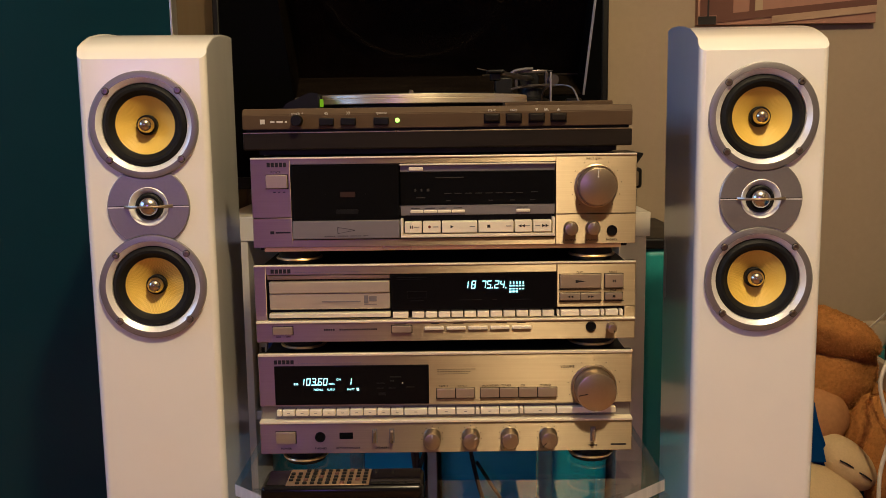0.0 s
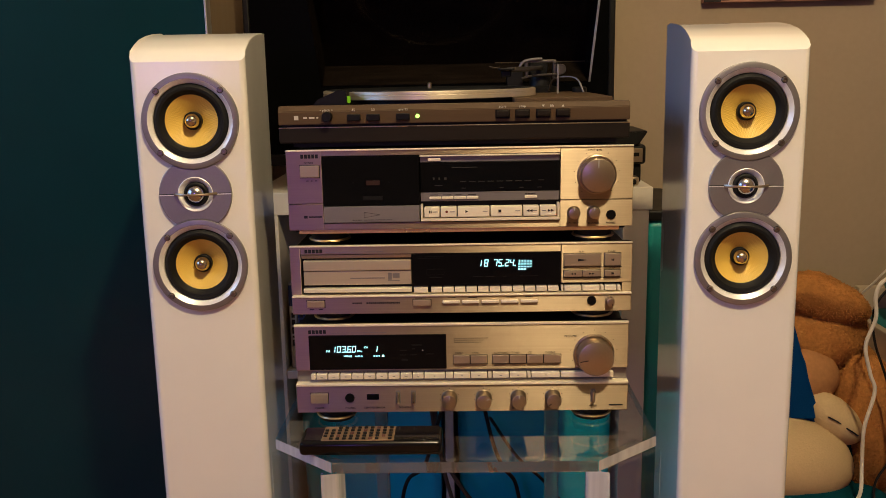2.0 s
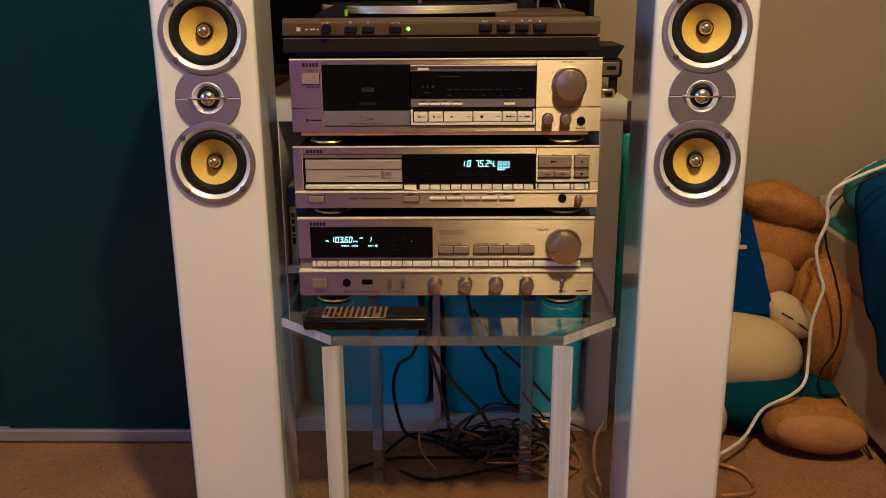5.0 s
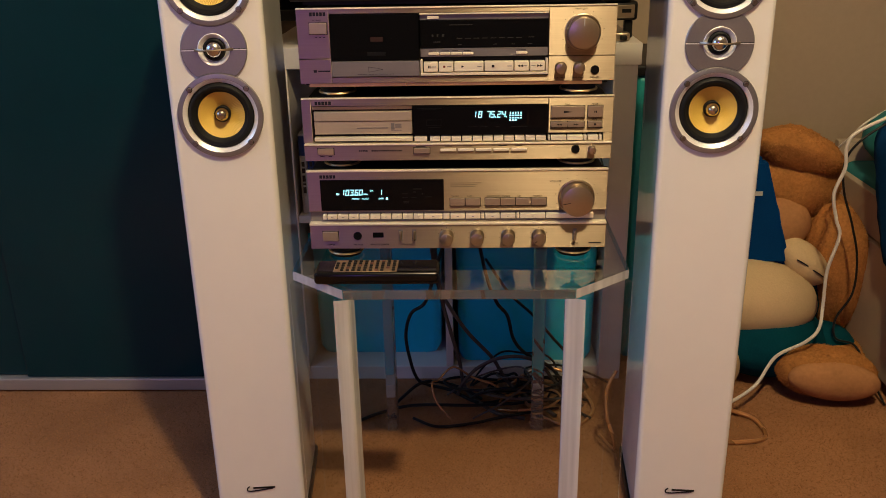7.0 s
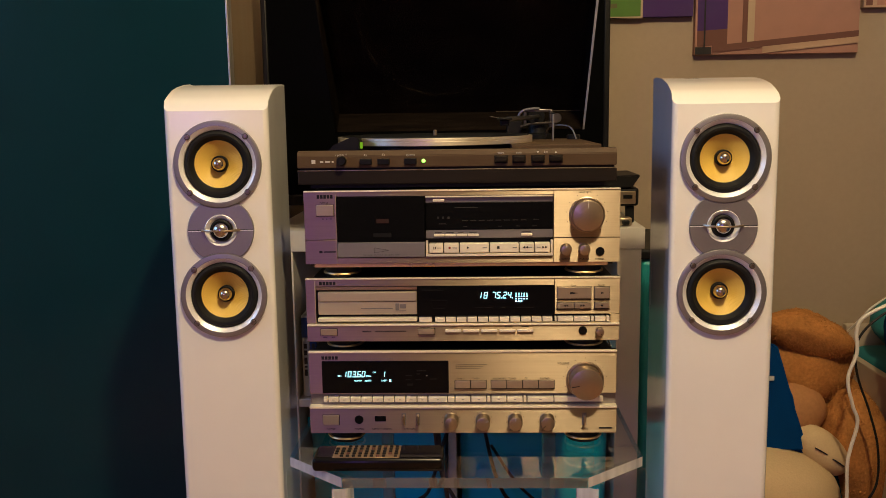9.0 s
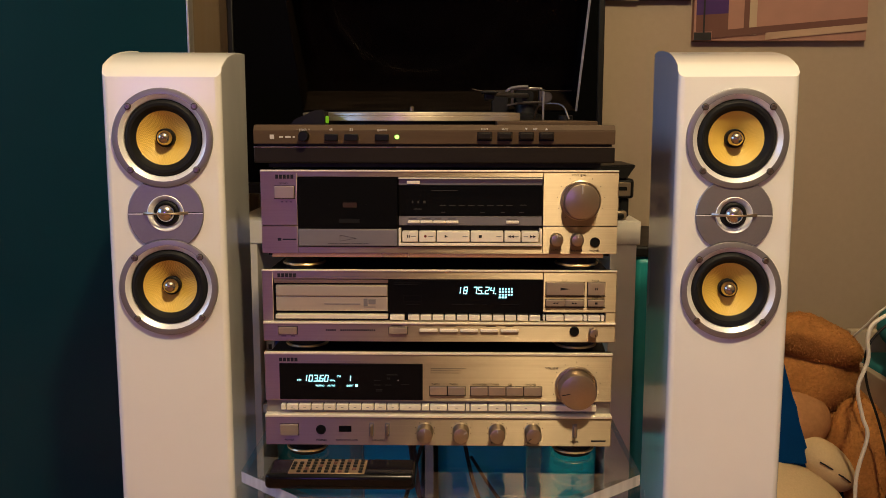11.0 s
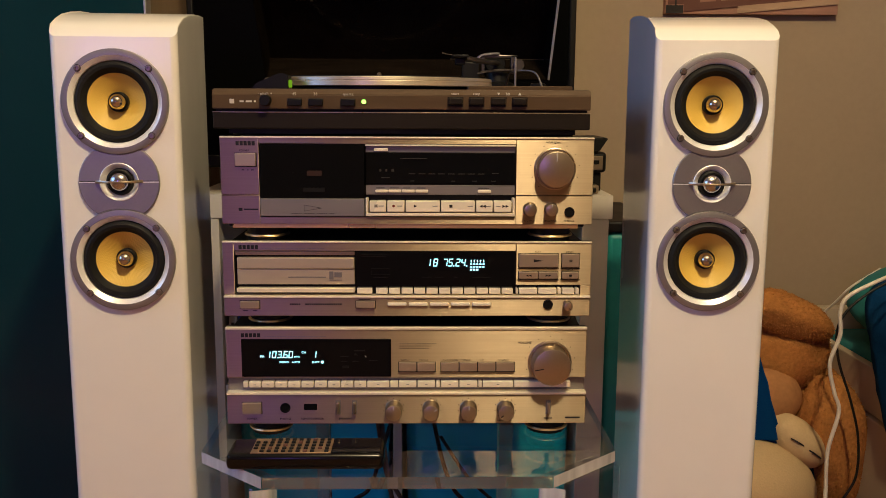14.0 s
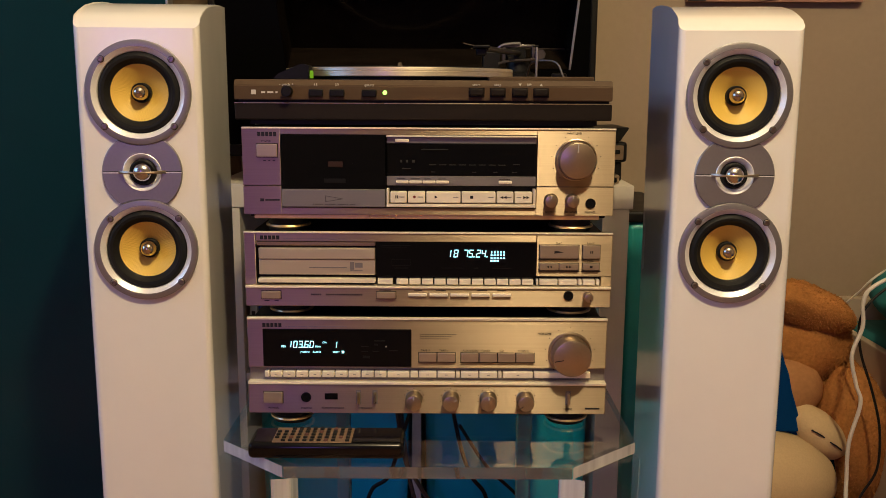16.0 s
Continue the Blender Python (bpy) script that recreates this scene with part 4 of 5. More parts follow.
    bars(t, "noise_emblem", [(-197, -192.5, 764.6, 768), (-191, -174, 765.4, 767.2)], Y, GREY_INK, "dark emblem")
    small_word(t, "INPUT LEVEL", 162, 845, Y, 0.0029)
    knob(t, 173.5, 815, Y, 21.3, 0.0155, "input_level_knob", 24.6, 0)
    marks(t, 173.5, 816, Y, 28.6, 11, GREY_INK)
    for x, w in ((145, "OUTPUT"), (170, "BALANCE")):
        knob(t, x, 767.4, Y, 7.4, 0.0105, "small_knob", 8.2, 0)
        small_word(t, w, x - len(w) * 1.05, 752.6, Y, 0.0031)
    jack(t, 192, 764, Y, 5.2)
    small_word(t, "PHONES", 185.5, 752.6, Y, 0.0031)
    foot_set(t, (-0.170, 0.174), (0.035, 0.30), 0.7275, 0.7447)


receiver()
disc_player()
cassette_deck()

# ---- turntable ----
def turntable():
    t = thing("turntable", (0, 0.18, 0.8520), "bronze and black direct-drive turntable with its smoked lid open", "turntable")
    x0, x1 = -0.2235, 0.2135
    part("plinth", box(x0, x1, 0.003, 0.365, 0.8600, 0.8795, 0.0015), DARK_PLINTH, t, "dark brown plinth")
    part("underside", box(x0 + 0.015, x1 - 0.015, 0.016, 0.35, 0.8540, 0.8598), BLACK, t)
    # fascia: a slightly raked bar with the keys, and the deck plate behind it
    bm = bmesh.new()
    pts = [(0.003, 0.8825), (0.0225, 0.8825), (0.0225, 0.9055), (0.018, 0.9060), (0.0075, 0.9055), (0.003, 0.8990)]
    a, b = [bm.verts.new((x0, y, z)) for y, z in pts], [bm.verts.new((x1, y, z)) for y, z in pts]
    bm.faces.new(a), bm.faces.new(b)
    for k in range(len(pts)):
        bm.faces.new((a[k], a[(k + 1) % len(pts)], b[(k + 1) % len(pts)], b[k]))
    bmesh.ops.bevel(bm, geom=[e for e in bm.edges], offset=0.0008, segments=2, affect="EDGES")
    part("fascia", bm, BROWN_METAL, t, "bronze-toned key fascia")
    part("top_deck", box(x0, x1, 0.0228, 0.365, 0.8825, 0.8965, 0.0012), RUBBER, t, "black deck plate")
    part("shadow_gap", box(x0 + 0.003, x1 - 0.003, 0.008, 0.362, 0.8797, 0.8823), HOLE, t)
    part("seam_edge", box(x0, x1, 0.0026, 0.006, 0.8785, 0.8796, 0.0003), SATIN, t, "thin pale seam")
    Y = 0.003
    for a, b in ((-137, -120.5), (-113, -96), (-76, -59)):
        part("speed_key", box(a / 1000, b / 1000, Y - 0.003, Y + 0.003, 0.8865, 0.8948, 0.0012), BLACK, t, "black key")
    for a in (48, 72.4, 98, 122.4):
        part("key_well", box((a - 0.8) / 1000, (a + 17.4) / 1000, Y - 0.0006, Y + 0.002, 0.8865, 0.8972), HOLE, t)
        part("start_key", box(a / 1000, (a + 16.6) / 1000, Y - 0.005, Y + 0.003, 0.8885, 0.8966, 0.0015), DARK_PLINTH, t, "dark key with a lit top")
    words("lettering", "45", 0.0044, -0.1315, 0.8985, Y - 0.0002, PALE_INK, t)
    words("lettering", "33", 0.0044, -0.107, 0.8985, Y - 0.0002, PALE_INK, t)
    words("lettering", "quartz", 0.0044, -0.0735, 0.8985, Y - 0.0002, PALE_INK, t)
    words("lettering", "- pitch +", 0.0044, -0.171, 0.8988, Y - 0.0002, PALE_INK, t)
    words("lettering", "start", 0.0044, 0.0515, 0.8996, Y - 0.0002, PALE_INK, t)
    words("lettering", "stop", 0.0044, 0.0765, 0.8996, Y - 0.0002, PALE_INK, t)
    words("lettering", "lift", 0.0044, 0.1145, 0.8996, Y - 0.0002, PALE_INK, t)
    for x, s in ((106.2, -1), (130.6, 1)):
        bm = bmesh.new()
        bm.faces.new([bm.verts.new(((x + dx) / 1000, Y - 0.0006, (901 + s * dz) / 1000)) for dx, dz in ((-1.8, -1.4), (1.8, -1.4), (0, 1.6))])
        part("lift_arrow", bm, PALE_INK, t)
    bars(t, "maker_plate", [(-203.5, -198.2, 888.8, 894.0)], Y, PALE_INK, "pale maker's mark")
    bars(t, "model_bars", [(-192, -187.4, 890.2, 892.2), (-185, -178, 890.2, 892.2), (-175.6, -173.2, 890.2, 892.2)], Y, PALE_INK, "pale bars of print")
    part("pitch_knob", lathe([(0.0062, Y + 0.002), (0.0062, Y - 0.010), (0.0055, Y - 0.0112), (0, Y - 0.0112)], (-0.1615, 0, 0.8925), segs=28), BLACK, t, "black pitch knob")
    part("quartz_lamp", lathe([(0.0026, Y + 0.001), (0.0026, Y - 0.0005), (0.0015, Y - 0.0018), (0, Y - 0.0021)], (-0.0495, 0, 0.8913), segs=20), LED_GREEN, t, "lit green lamp")
    c = (-0.040, 0.170, 0)
    p = part("platter", lathe([(0.146, 0.9100), (0.1490, 0.9100), (0.1500, 0.9108), (0.1500, 0.9160), (0.1494, 0.9166), (0.1500, 0.9172), (0.1499, 0.9202), (0.1490, 0.9210), (0.143, 0.9210), (0, 0.9207)], c, "z", 128), PLATTER, t, "turned aluminium platter")
    part("sub_platter", lathe([(0.12, 0.8968), (0.142, 0.8968), (0.142, 0.9098), (0, 0.9098)], c, "z", 72), BLACK, p, "dark hub below the rim")
    part("platter_mat", lathe([(0.1445, 0.9210), (0.144, 0.9222), (0.052, 0.9222), (0.050, 0.9216), (0, 0.9216)], c, "z", 72), RUBBER, p, "black rubber mat")
    part("spindle", lathe([(0.003, 0.9216), (0.003, 0.9285), (0.0016, 0.9300), (0, 0.9305)], c, "z", 16), SATIN, p)
    bm = bmesh.new()
    pts = [(-0.192, 0.8967), (-0.1405, 0.8967), (-0.1405, 0.9225), (-0.150, 0.9245), (-0.178, 0.9125)]
    a, b = [bm.verts.new((x, 0.030, z)) for x, z in pts], [bm.verts.new((x, 0.062, z)) for x, z in pts]
    bm.faces.new(a), bm.faces.new(b)
    for k in range(5):
        bm.faces.new((a[k], a[(k + 1) % 5], b[(k + 1) % 5], b[k]))
    bmesh.ops.bevel(bm, geom=list(bm.edges), offset=0.0012, segments=2, affect="EDGES")
    part("strobe_housing", bm, BLACK, t, "black sloping strobe housing")
    part("strobe_prism", box(-0.1403, -0.1366, 0.034, 0.040, 0.9075, 0.9165, 0.001), STROBE, t, "lit green strobe prism")
    # raised strip at the arm side
    part("arm_plate", box(0.072, 0.195, 0.0232, 0.30, 0.8968, 0.9105, 0.0012), BROWN_METAL, t, "bronze arm plate")
    # tone arm
    px, py = 0.145, 0.285
    arm = part("arm_base", lathe([(0.026, 0.9105), (0.026, 0.918), (0.018, 0.921), (0.016, 0.934), (0, 0.934)], (px, py, 0), "z", 40), BLACK, t, "black arm base")
    bm = box(px - 0.024, px - 0.019, py - 0.008, py + 0.008, 0.932, 0.958, 0.0012)
    box(px + 0.019, px + 0.024, py - 0.008, py + 0.008, 0.932, 0.958, 0.0012, bm=bm)
    box(px - 0.024, px + 0.024, py - 0.006, py + 0.006, 0.955, 0.9595, 0.0012, bm=bm)
    part("gimbal", bm, ARM_METAL, arm, "satin metal gimbal")
    part("arm_tube", tube([(px, py + 0.03, 0.9475), (px, py, 0.9475), (0.120, 0.20, 0.946), (0.098, 0.12, 0.9455), (0.088, 0.090, 0.9455)], 0.0036, 14), ARM_METAL, arm, "thin metal arm tube")
    part("counterweight", lathe([(0, py + 0.03), (0.014, py + 0.03), (0.0155, py + 0.034), (0.0155, py + 0.05), (0.014, py + 0.054), (0, py + 0.054)], (px, 0, 0.9475), "y", 32), BLACK, arm)
    part("headshell", box(0.072, 0.092, 0.052, 0.092, 0.9445, 0.9480, 0.0012), BLACK, arm)
    part("cartridge", box(0.0755, 0.088, 0.058, 0.078, 0.9360, 0.9443, 0.0015), BLACK, arm)
    part("finger_lift", tube([(0.073, 0.060, 0.9475), (0.066, 0.058, 0.9485), (0.060, 0.057, 0.950)], 0.0006, 6), ARM_METAL, arm)
    part("bearing_block", box(px - 0.052, px - 0.027, py - 0.012, py + 0.014, 0.918, 0.949, 0.002), BLACK, arm, "black bearing block")
    part("bracket", tube([(px - 0.032, py - 0.004, 0.922), (px - 0.033, py - 0.006, 0.945), (px - 0.026, py - 0.008, 0.957), (px - 0.010, py - 0.008, 0.9605), (px + 0.002, py - 0.006, 0.961)], 0.0022, 10), RING, arm, "curved pale bracket")
    part("dial", lathe([(0.0, py - 0.020), (0.007, py - 0.020), (0.0078, py - 0.018), (0.0078, py - 0.010), (0, py - 0.010)], (px + 0.030, 0, 0.945), "y", 28), ARM_METAL, arm, "grey ribbed dial")
    part("support_bar", tube([(px - 0.03, py - 0.02, 0.932), (px - 0.01, py - 0.022, 0.936), (px + 0.03, py - 0.018, 0.938)], 0.0020, 8), ARM_METAL, arm)
    arm.location.x -= 0.018
    part("arm_rest", box(0.1425, 0.1455, 0.188, 0.1915, 0.9105, 0.952, 0.001), RING, t, "pale arm rest post")
    part("rest_clip", box(0.1385, 0.1465, 0.187, 0.1935, 0.9520, 0.9540, 0.0008), BLACK, t)
    part("cue_lever", tube([(0.136, 0.24, 0.914), (0.140, 0.20, 0.932), (0.168, 0.18, 0.932), (0.178, 0.165, 0.912)], 0.0013, 8), ARM_METAL, t, "thin cueing lever")
    part("anti_skate", lathe([(0.011, 0.9105), (0.011, 0.917), (0.009, 0.9185), (0, 0.9185)], (0.182, 0.245, 0), "z", 28), BLACK, t)
    bm = bmesh.new()
    for x in (0.02, 0.10):
        box(x - 0.006, x + 0.006, 0.349, 0.356, 0.905, 0.915, 0.001, bm=bm)
    part("hinge_clip", bm, SATIN, t, "pale hinge clips")
    # open lid, leaning forward over the back
    ang = radians(52)
    m = Matrix.Translation((0, 0.362, 0.9545)) @ Matrix(((1, 0, 0, 0), (0, -math.cos(ang), -math.sin(ang), 0), (0, math.sin(ang), -math.cos(ang), 0), (0, 0, 0, 1)))
    lx0, lx1, deep, length = -0.219, 0.209, 0.050, 0.352
    lid = part("lid", box(lx0, lx1, 0.0, length, -0.003, 0.0, 0.0008, m=m), SMOKED, t, "smoked clear lid panel")
    for n, a in (("lid_side", (lx0, lx0 + 0.003, 0, length)), ("lid_side", (lx1 - 0.003, lx1, 0, length)), ("lid_back", (lx0 + 0.003, lx1 - 0.003, 0, 0.003)), ("lid_front", (lx0 + 0.003, lx1 - 0.003, length - 0.003, length))):
        s = part(n, box(a[0], a[1], a[2], a[3], 0.0001, deep, 0.0006, m=m), SMOKED, lid)
    # Pale strips draw the glints along the lid's right edge and crease.
    part("lid_edge_glint", box(lx1 - 0.0032, lx1 + 0.0003, 0.002, length, deep, deep + 0.0012, 0.0004, 1, m=m), FROST, lid, "pale strip painting a glint on the lid edge")
    part("lid_crease_glint", box(0.06, lx1 - 0.004, 0.0032, 0.0042, 0.0002, 0.0014, m=m), SATIN, lid, "thin silver strip painting a glint on the crease")
    for x in (-0.19, 0.18):
        part("foot", lathe([(0, 0.8600), (0.02, 0.8600), (0.02, 0.8520), (0, 0.8520)], (x, 0.05, 0), "z", 28), BLACK, t)
        part("foot", lathe([(0, 0.8600), (0.02, 0.8600), (0.02, 0.8520), (0, 0.8520)], (x, 0.30, 0), "z", 28), BLACK, t)


turntable()

# ---- tower speakers ----
def speaker():
    """A tower speaker, its front at y = 0 facing -y, its middle at x = 0."""
    t = thing("tower_speaker", (0, 0, 0), "white gloss tower speaker with two yellow cones and a silver tweeter", "speaker", "tower speakers")
    w, d = 0.0707, 0.205
    prof = [(0.0, 0.963)] + [(y, z) for y, z in ((0.012, 0.976), (0.030, 0.9835), (0.055, 0.9915), (0.09, 0.998), (0.13, 1.003), (0.17, 1.006), (d, 1.007))]
    pts = [(0.0, 0.032)] + prof + [(d, 0.032)]
    bm = bmesh.new()
    a, b = [bm.verts.new((-w, y, z)) for y, z in pts], [bm.verts.new((w, y, z)) for y, z in pts]
    bm.faces.new(a), bm.faces.new(b)
    n = len(pts)
    for k in range(n):
        bm.faces.new((a[k], a[(k + 1) % n], b[(k + 1) % n], b[k]))
    edges = [e for e in bm.edges if (abs(e.verts[0].co.x - e.verts[1].co.x) < 1e-6) or {round(v.co.y, 4) for v in e.verts} == {0.0}]
    upright = [e for e in edges if abs(e.verts[0].co.x - e.verts[1].co.x) < 1e-6 and abs(e.verts[0].co.y - e.verts[1].co.y) < 1e-6]
    bmesh.ops.bevel(bm, geom=upright, offset=0.0075, segments=5, profile=0.5, affect="EDGES")
    crown = [e for e in bm.edges if min(v.co.z for v in e.verts) > 0.955 and abs(e.verts[0].co.x - e.verts[1].co.x) < 1e-6 and abs(e.verts[0].co.x) > w - 1e-5]
    bmesh.ops.bevel(bm, geom=crown, offset=0.0018, segments=2, profile=0.5, affect="EDGES")
    soften(bm)
    # the front face, with openings for the drivers
    front = max((f for f in bm.faces if all(abs(v.co.y) < 1e-5 for v in f.verts)), key=lambda f: f.calc_area())
    fx = max(v.co.x for v in front.verts)
    fz0, fz1 = min(v.co.z for v in front.verts), max(v.co.z for v in front.verts)
    bmesh.ops.delete(bm, geom=[front], context="FACES_ONLY")

    def panel(z0, z1, hole=None):
        if not hole:
            bm.faces.new([bm.verts.new((x, 0, z)) for x, z in ((-fx, z0), (fx, z0), (fx, z1), (-fx, z1))])
            return
        zc, hz, inner, outer = (z0 + z1) / 2, (z1 - z0) / 2, [], []
        for k in range(64):
            a = 2 * math.pi * (k + 0.5) / 64
            c, q = math.cos(a), math.sin(a)
            f = min(fx / max(abs(c), 1e-9), hz / max(abs(q), 1e-9))
            inner.append(bm.verts.new((hole * c, 0, zc + hole * q)))
            outer.append(bm.verts.new((f * c, 0, zc + f * q)))
        for k in range(64):
            n = (k + 1) % 64
            bm.faces.new((inner[k], inner[n], outer[n], outer[k]))
            (xa, za), (xb, zb) = ((v.co.x, v.co.z) for v in (outer[k], outer[n]))
            if abs(abs(xa) - abs(xb)) > 1e-6 and abs(za - zb) > 1e-6:
                bm.faces.new((outer[k], outer[n], bm.verts.new((math.copysign(fx, xa), 0, zc + math.copysign(hz, za - zc)))))

    panel(fz0, 0.6515)
    panel(0.6515, 0.7635, 0.052)
    panel(0.7635, 0.834, 0.0205)
    panel(0.834, 0.946, 0.052)
    panel(0.946, fz1)
    bmesh.ops.remove_doubles(bm, verts=bm.verts, dist=1e-5)
    body = part("cabinet", bm, WHITE_GLOSS, t, "white gloss cabinet")
    part("plinth", box(-w - 0.004, w + 0.004, -0.004, d + 0.006, 0.012, 0.0318, 0.004), BLACK, t, "black base plate")
    for x in (-0.055, 0.055):
        for y in (0.02, d - 0.02):
            part("foot", lathe([(0.011, 0.0119), (0.012, 0.002), (0.009, 0.0), (0, 0.0)], (x, y, 0), "z", 20), BLACK, t)
    # tweeter plate with a bar across it
    zt = 0.7985
    bm = lathe([(0.0455, 0.001), (0.0455, -0.0030), (0.0445, -0.0040), (0.0216, -0.0040), (0.0205, 0.002), (0, 0.002)], (0, 0, zt), segs=144)
    for v in bm.verts:
        # the plate is cut round by the driver rings above and below it
        for zc in (0.8900, 0.7068):
            away = Vector((v.co.x, 0, v.co.z - zc))
            if away.length < 0.0604:
                away *= 0.0604 / away.length
                v.co.x, v.co.z = away.x, zc + away.z
    tw = part("tweeter_plate", bm, RING, t, "grey tweeter plate")
    part("waveguide", lathe([(0.0222, -0.0042), (0.0214, -0.0048), (0.0206, -0.0042), (0.0156, 0.0012)], (0, 0, zt), segs=56), RING_BRIGHT, tw, "bright bevel")
    part("surround", lathe([(0.0158, 0.0012), (0.0150, -0.0022), (0.0132, -0.0034), (0.0113, -0.0016), (0.0108, 0.001)], (0, 0, zt), segs=48), RUBBER, tw, "black surround")
    part("dome", lathe([(0.0112, 0.0), (0.0110, -0.0036), (0.0092, -0.0072), (0.0052, -0.0098), (0, -0.0106)], (0, 0, zt), segs=40), DOME, tw, "silver dome")
    # a thin arched blade across the dome, its ends let into the plate
    bm, rows = bmesh.new(), []
    for k in range(17):
        u = -1 + k / 8
        x, y = 0.0268 * u, -0.0040 - 0.0115 * (1 - abs(u) ** 2.4)
        high = 0.0009 + 0.0011 * abs(u) ** 1.5
        rows.append([bm.verts.new((x, y + dy, zt + 0.0004 + dz)) for dy, dz in ((-0.0007, high), (-0.0011, 0), (-0.0007, -high), (0.0008, -high), (0.0008, high))])
    for p, q in zip(rows, rows[1:]):
        for k in range(5):
            bm.faces.new((p[k], p[(k + 1) % 5], q[(k + 1) % 5], q[k]))
    bm.faces.new(rows[0]), bm.faces.new(rows[-1])
    part("bar", bm, SATIN, tw, "silver guard blade")
    for x0, x1 in ((-0.0448, -0.0270), (0.0270, 0.0448)):
        part("seam", box(x0, x1, -0.0045, -0.0035, zt - 0.0010, zt + 0.0002), RING_BRIGHT, tw)
        part("seam_groove", box(x0, x1, -0.0042, -0.0035, zt + 0.0004, zt + 0.0012), GREY_INK, tw)
    for zc in (0.8900, 0.7068):
        c = (0, 0, zc)
        r = part("driver_ring", lathe([(0.0598, 0.001), (0.0598, -0.0044), (0.0593, -0.0052), (0.0588, -0.0054), (0.0524, -0.0054)], c, segs=96), RING, t, "satin grey driver ring")
        part("bevel", lathe([(0.0525, -0.0055), (0.0470, -0.0012), (0.0462, 0.002)], c, segs=96), RING_BRIGHT, r, "bright machined bevel")
        part("surround", lathe([(0.0468, 0.0018), (0.0448, -0.0022), (0.0418, -0.0042), (0.0386, -0.0036), (0.0362, -0.0004), (0.0343, 0.0020), (0.0328, 0.0030)], c, segs=80), RUBBER, r, "black rubber surround")
        part("cone", lathe([(0.0336, 0.0026), (0.028, 0.0062), (0.020, 0.0112), (0.0110, 0.0165)], c, segs=64), CONE, r, "yellow woven cone")
        part("cap_ring", lathe([(0.0116, 0.0162), (0.0114, 0.0096), (0.0105, 0.0088), (0.0096, 0.0096), (0.0094, 0.0130)], c, segs=40), RUBBER, r, "black ring round the cap")
        part("phase_plug", lathe([(0.0095, 0.0150), (0.0093, 0.0068), (0.0083, 0.0022), (0.0060, -0.0012), (0.0032, -0.0030), (0, -0.0036)], c, segs=32), CAP, r, "silver phase plug")
        for sx in (-0.0392, 0.0392):
            for sz in (-0.0385, 0.0375):
                part("screw_well", lathe([(0.0041, -0.0053), (0.0040, -0.0056), (0, -0.0056)], (sx, 0, zc + sz), segs=20), HOLE, r)
                s = part("screw", lathe([(0.0034, -0.0050), (0.0034, -0.0066), (0.0027, -0.0073), (0.0016, -0.0073), (0.0015, -0.0058), (0, -0.0058)], (sx, 0, zc + sz), segs=20), SCREW, r, "hex screw")
    # plain mark near the foot, no lettering
    bm = tube([(-0.018, -0.0006, 0.088), (-0.022, -0.0006, 0.083), (-0.016, -0.0006, 0.079), (0.020, -0.0006, 0.083)], 0.0011, 8)
    box(-0.012, 0.024, -0.0012, 0.0004, 0.0835, 0.0865, 0.0003, 1, bm=bm)
    part("maker_mark", bm, BLACK, t, "small dark mark")
    return t


left = speaker()
left.matrix_basis = pose(-0.3307, -0.013, 0, -1.0, -0.06, 5.0)
copy_thing(left, pose(0.3562, -0.017, 0, -1.0, 0, -4.0))

# ---- remote control ----
def remote():
    t = thing("remote_control", (-0.11, -0.078, 0.4875), "long black remote control with rows of small buttons on the stand", "remote control")
    x0, x1, y0, y1, z0, z1 = -0.199, -0.024, -0.103, -0.053, 0.4875, 0.5065
    part("body", box(x0, x1, y0, y1, z0, z1, 0.006, 4), GLOSS_BLACK, t)
    part("key_plate", box(-0.172, -0.083, -0.099, -0.057, z1 - 0.001, z1 + 0.0006, 0.0004, 1), BRONZE, t, "bronze key plate")
    part("cover", box(-0.082, -0.028, -0.099, -0.057, z1 - 0.001, z1 + 0.0008, 0.0005, 1), BLACK_GLASS, t, "glossy dark cover")
    for i in range(11):
        for j in range(5):
            if (i, j) in ((0, 0), (0, 4), (1, 4), (9, 0)):
                continue
            x, y = -0.168 + 0.0080 * i, -0.0955 + 0.0083 * j
            part("button", box(x - 0.0023, x + 0.0023, y - 0.0018, y + 0.0018, z1, z1 + 0.0026, 0.0006, 1), RUBBER if (i * 3 + j) % 7 else BRICK, t)


remote()

# ---- cables ----
def cable(pts, r, material, label, category="cable", name="cable", steps=8):
    tagged(part(name, tube(pts, r, 10, steps), material), label, category, "cables")


B = "black cable looping down behind the stand to the carpet"
cable([(-0.02, 0.40, 0.40), (-0.05, 0.43, 0.30), (-0.075, 0.44, 0.217), (-0.105, 0.44, 0.191), (-0.118, 0.44, 0.145), (-0.113, 0.44, 0.091), (-0.098, 0.445, 0.034), (-0.075, 0.466, 0.006), (-0.025, 0.442, 0.006), (0.036, 0.39, 0.006), (0.096, 0.406, 0.006), (0.17, 0.442, 0.006)], 0.0036, CABLE, B)
cable([(-0.06, 0.42, 0.44), (-0.05, 0.44, 0.30), (-0.04, 0.44, 0.217), (-0.023, 0.44, 0.145), (-0.006, 0.44, 0.078), (0.002, 0.442, 0.023), (0.014, 0.43, 0.006), (0.03, 0.40, 0.006), (0.07, 0.35, 0.006), (0.127, 0.328, 0.006)], 0.0040, CABLE_GREY, "dull grey-brown cable hanging behind the stand")
